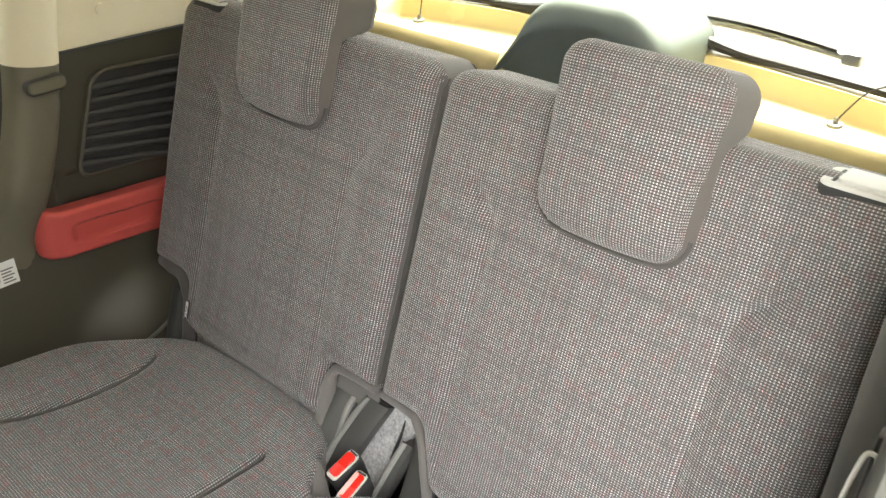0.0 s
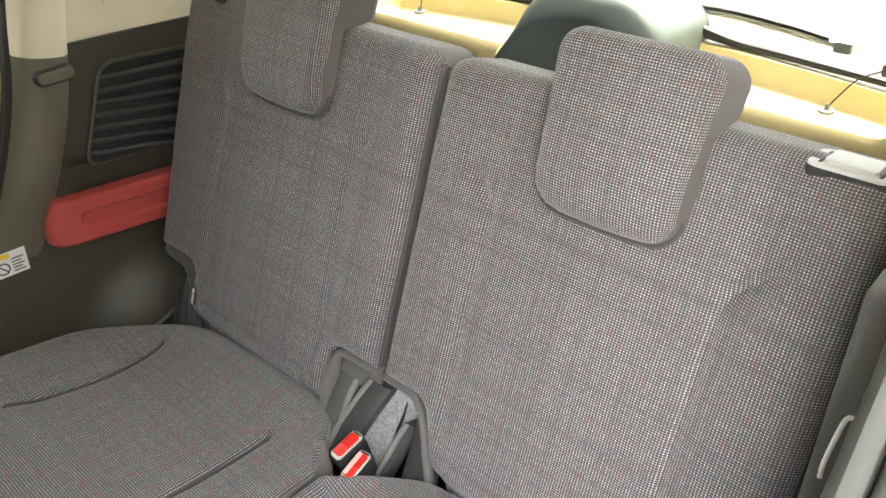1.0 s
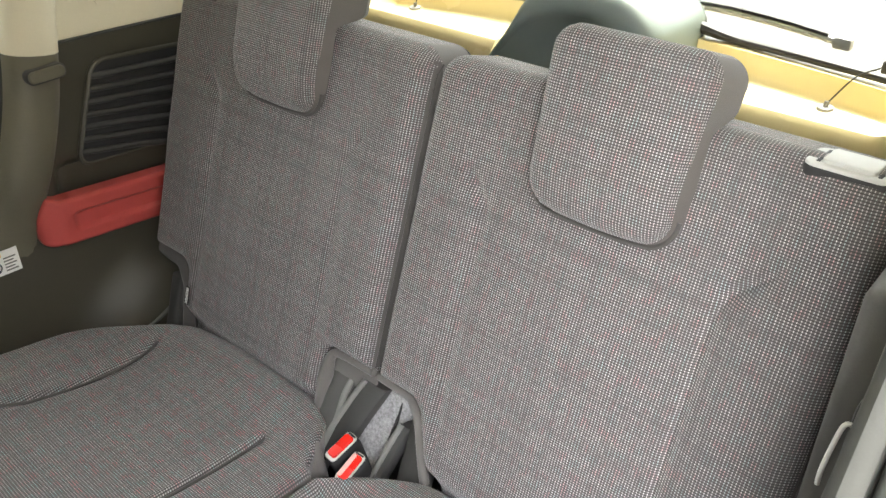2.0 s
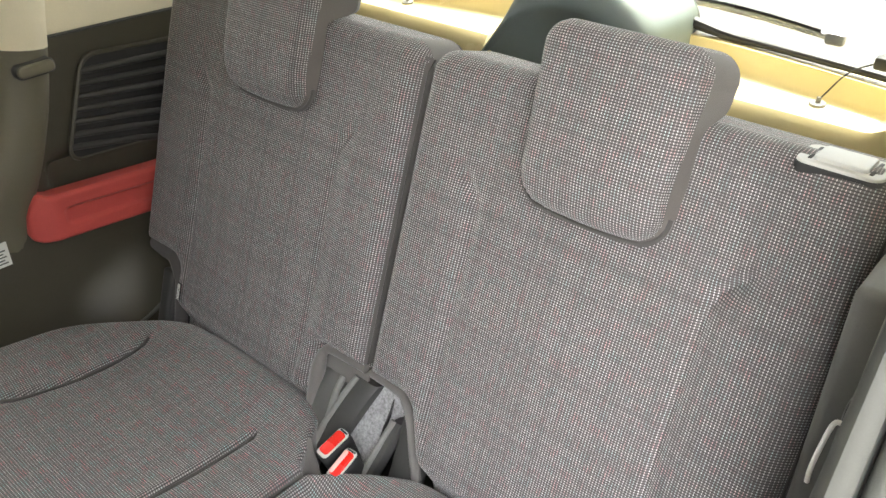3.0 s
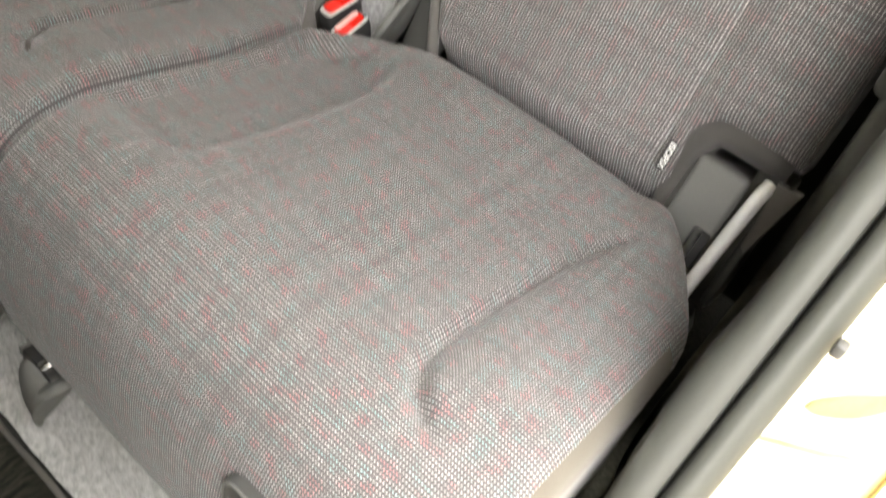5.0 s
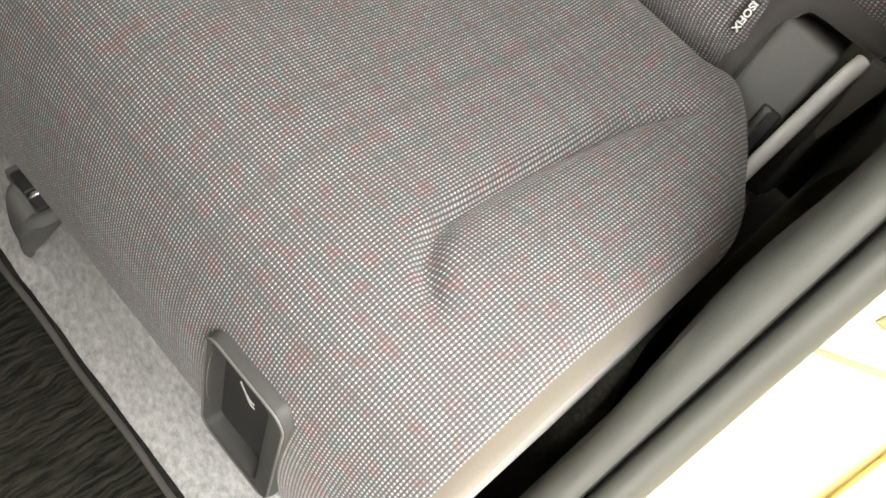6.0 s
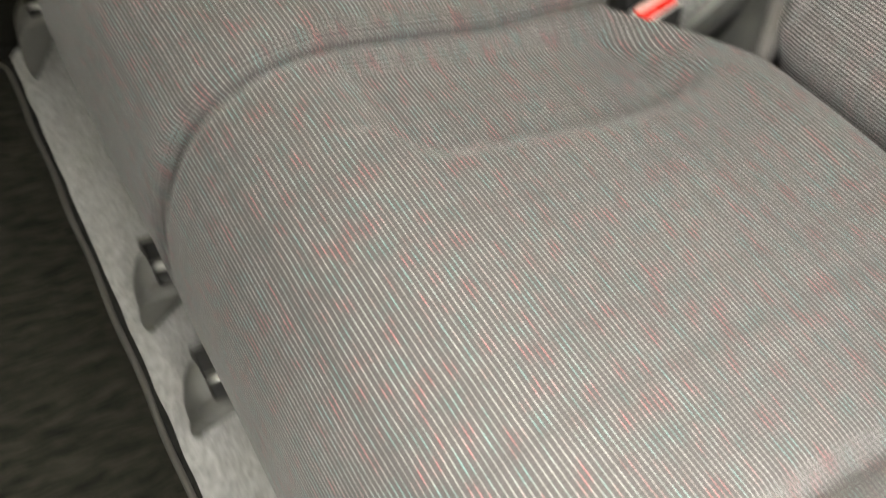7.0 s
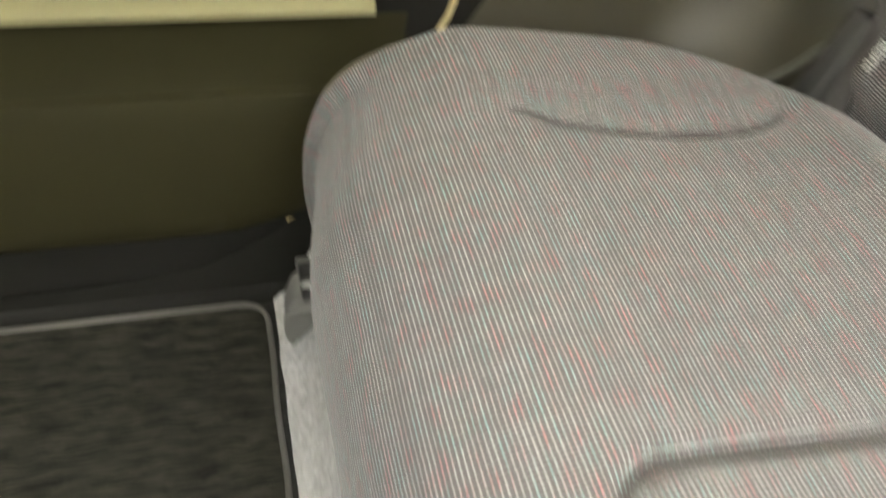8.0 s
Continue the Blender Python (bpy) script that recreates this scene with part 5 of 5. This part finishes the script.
# ---------------------------------------------------------------- tailgate
def tailgate():
    e = thing("tailgate", (0, 0.5, 0.0), "cream-yellow painted tailgate with a bright inner ledge", "tailgate")
    prof = [(0.440, 0.02), (0.425, 0.40), (0.408, 0.70), (0.406, 0.775), (0.409, 0.800), (0.420, 0.814), (0.434, 0.815), (0.456, 0.806), (0.490, 0.806), (0.510, 0.810), (0.524, 0.816), (0.530, 0.822), (0.535, 0.848), (0.56, 0.851), (0.60, 0.84), (0.62, 0.40), (0.62, 0.02)]
    bm = bmesh.new()
    rows = []
    xs = np.concatenate([np.linspace(-0.585, -0.40, 24), np.linspace(-0.39, 0.39, 30), np.linspace(0.40, 0.585, 24)])
    for x in xs:
        u = step(0.43, 0.50, abs(x))
        row = []
        for k, (y, z) in enumerate(prof):
            yy, zz = y, z
            if 5 <= k <= 11:
                # the ledge closes with a rounded end
                yy = y + (0.418 - y) * u * (0.9 if k > 7 else 0.6)
                zz = z + (0.848 - z) * u
            if 8 <= k <= 14:
                zz -= 0.10 * x * x
            if 2 <= k <= 8:
                # the sheet is cut away behind the motor cover
                zz -= 0.09 * float(step(0.138, 0.112, abs(x - 0.018)))
            row.append(bm.verts.new((x, yy, zz)))
        rows.append(row)
    for a, b in zip(rows, rows[1:]):
        for k in range(len(prof) - 1):
            bm.faces.new((a[k], a[k + 1], b[k + 1], b[k]))
    part("inner_panel", bm, M_PAINT, e, "glossy cream-yellow painted sheet metal")
    part("lower_lining", box(-0.56, 0.56, 0.385, 0.402, 0.0, 0.66, 0.006), M_BLACK, e, "black carpeted lower lining")
    fr = bmesh.new()
    for s in (-1, 1):
        box(*sorted((s * 0.535, s * 0.66)), 0.42, 0.60, 0.84, 1.44, 0.02, bm=fr)
    box(-0.60, 0.60, 0.42, 0.58, 1.36, 1.44, 0.02, bm=fr)
    part("window_surround", fr, M_CREAM, e, "cream surround of the rear window")
    part("rear_glass", box(-0.54, 0.54, 0.556, 0.560, 0.825, 1.38), M_GLASS, e, "clear rear window", smooth=False)
    ring = [(x, 0.548, 0.854 - 0.08 * x * x + 0.03 * step(0.44, 0.54, abs(x)) + 0.014 * step(0.20, 0.06, abs(x - 0.02))) for x in np.linspace(-0.54, 0.54, 60)]
    part("glass_seal", tube(ring, [0.0055 + 0.006 * float(step(0.24, 0.08, abs(p[0]))) for p in ring], 8), M_RUBBER, e, "black rubber glass seal")
    return e


def motor_cover():
    """The moulded cover over the wiper motor."""
    e = thing("motor_cover", (0, 0.47, 0.75), "grey-green moulded plastic wiper motor cover on the tailgate", "motor cover")
    outer = [(-0.170, 0.735), (-0.133, 0.785), (-0.090, 0.850), (-0.070, 0.886), (-0.044, 0.908), (-0.005, 0.917), (0.046, 0.918), (0.088, 0.918), (0.115, 0.906), (0.143, 0.881), (0.152, 0.855), (0.155, 0.80), (0.157, 0.735)]
    inner = [(-0.150, 0.735), (-0.115, 0.793), (-0.078, 0.838), (-0.052, 0.857), (-0.022, 0.868), (0.006, 0.873), (0.036, 0.874), (0.052, 0.871), (0.068, 0.862), (0.078, 0.845), (0.083, 0.82), (0.086, 0.78), (0.088, 0.735)]
    o, i = spline(outer, 5), spline(inner, 5)
    c = np.array((-0.02, 0.735))
    bm = bmesh.new()
    rings = []
    # a broad shoulder that sinks into a hollow
    for f, y in ((0, 0.56), (0, 0.48), (0.02, 0.441), (0.07, 0.422), (0.16, 0.413), (0.36, 0.407), (0.62, 0.406), (0.84, 0.409), (1, 0.418)):
        rings.append([bm.verts.new((p[0] + (q[0] - p[0]) * f, y, p[1] + (q[1] - p[1]) * f)) for p, q in zip(o, i)])
    for a, b in zip(rings, rings[1:]):
        for k in range(len(a) - 1):
            bm.faces.new((a[k], a[k + 1], b[k + 1], b[k]))
    part("shell", bm, M_COVER, e, "grey-green plastic shell with broad shoulders")
    bm = bmesh.new()
    rings = []
    for f, y in ((1.0, 0.418), (0.94, 0.426), (0.86, 0.436), (0.75, 0.444), (0.55, 0.448), (0.2, 0.449)):
        rings.append([bm.verts.new(((c + (q - c) * f)[0], y, (c + (q - c) * f)[1])) for q in i])
    for a, b in zip(rings, rings[1:]):
        for k in range(len(a) - 1):
            bm.faces.new((a[k], a[k + 1], b[k + 1], b[k]))
    bm.faces.new(rings[-1])
    part("hollow", bm, M_COVER, e, "shaded hollow face")
    return e


def wiper():
    e = thing("rear_wiper", (0.09, 0.575, 0.87), "silver-grey rear wiper lying along the window's foot", "wiper")
    part("arm", tube(spline([(0.02, 0.580, 0.862), (0.10, 0.582, 0.877), (0.20, 0.580, 0.878), (0.335, 0.576, 0.868)], 6), 0.0055, 8, flat=0.9), M_SILVER, e, "silver wiper arm")
    part("arm_ridge", tube(spline([(0.03, 0.574, 0.868), (0.10, 0.575, 0.8825), (0.20, 0.574, 0.8835), (0.30, 0.570, 0.8765)], 6), 0.0022, 6), M_METAL, e, "bright ridge along the arm")
    part("blade", tube(spline([(0.085, 0.570, 0.886), (0.18, 0.570, 0.887), (0.26, 0.570, 0.882), (0.315, 0.570, 0.876)], 6), 0.0032, 8), M_RUBBER, e, "black wiper blade")
    part("tip", box(0.322, 0.346, 0.568, 0.582, 0.860, 0.876, 0.003), M_SILVER, e)
    part("pivot", tube([(0.02, 0.562, 0.862), (0.02, 0.592, 0.862)], 0.016, 14), M_RUBBER, e)
    return e


def shelf_cord(side):
    e = thing("shelf_cord", (side * 0.356, 0.49, 0.80), "thin dark parcel-shelf cord with a round grey end clip", "cord", "parcel-shelf cords")
    x = side * 0.356
    path = spline([(x, 0.490, 0.813), (x + side * 0.006, 0.492, 0.825), (x + side * 0.024, 0.500, 0.853), (x + side * 0.050, 0.512, 0.868)], 6) if side > 0 else spline([(x, 0.490, 0.813), (x + 0.001, 0.495, 0.85), (x - 0.002, 0.505, 0.92), (x - 0.002, 0.52, 1.0)], 6)
    part("cord", tube(path, 0.0011, 6), M_RUBBER, e, "thin dark cord")
    part("clip", plate(0.021, 0.021, 0.004, 0.0104, 0.0015), M_GREY, e, "round grey plastic clip", pose(x, 0.488, 0.8075, 6))
    part("eye", tube([(x, 0.488, 0.810), (x, 0.489, 0.818)], 0.003, 8), M_GREY, e)
    if side > 0:
        part("anchor", box(x + 0.046, x + 0.066, 0.505, 0.522, 0.860, 0.876, 0.003), M_RUBBER, e)
    else:
        part("anchor", box(x - 0.012, x + 0.008, 0.512, 0.53, 0.992, 1.008, 0.003), M_RUBBER, e)
    return e


tailgate()
motor_cover()
wiper()
for s in (1, -1):
    shelf_cord(s)
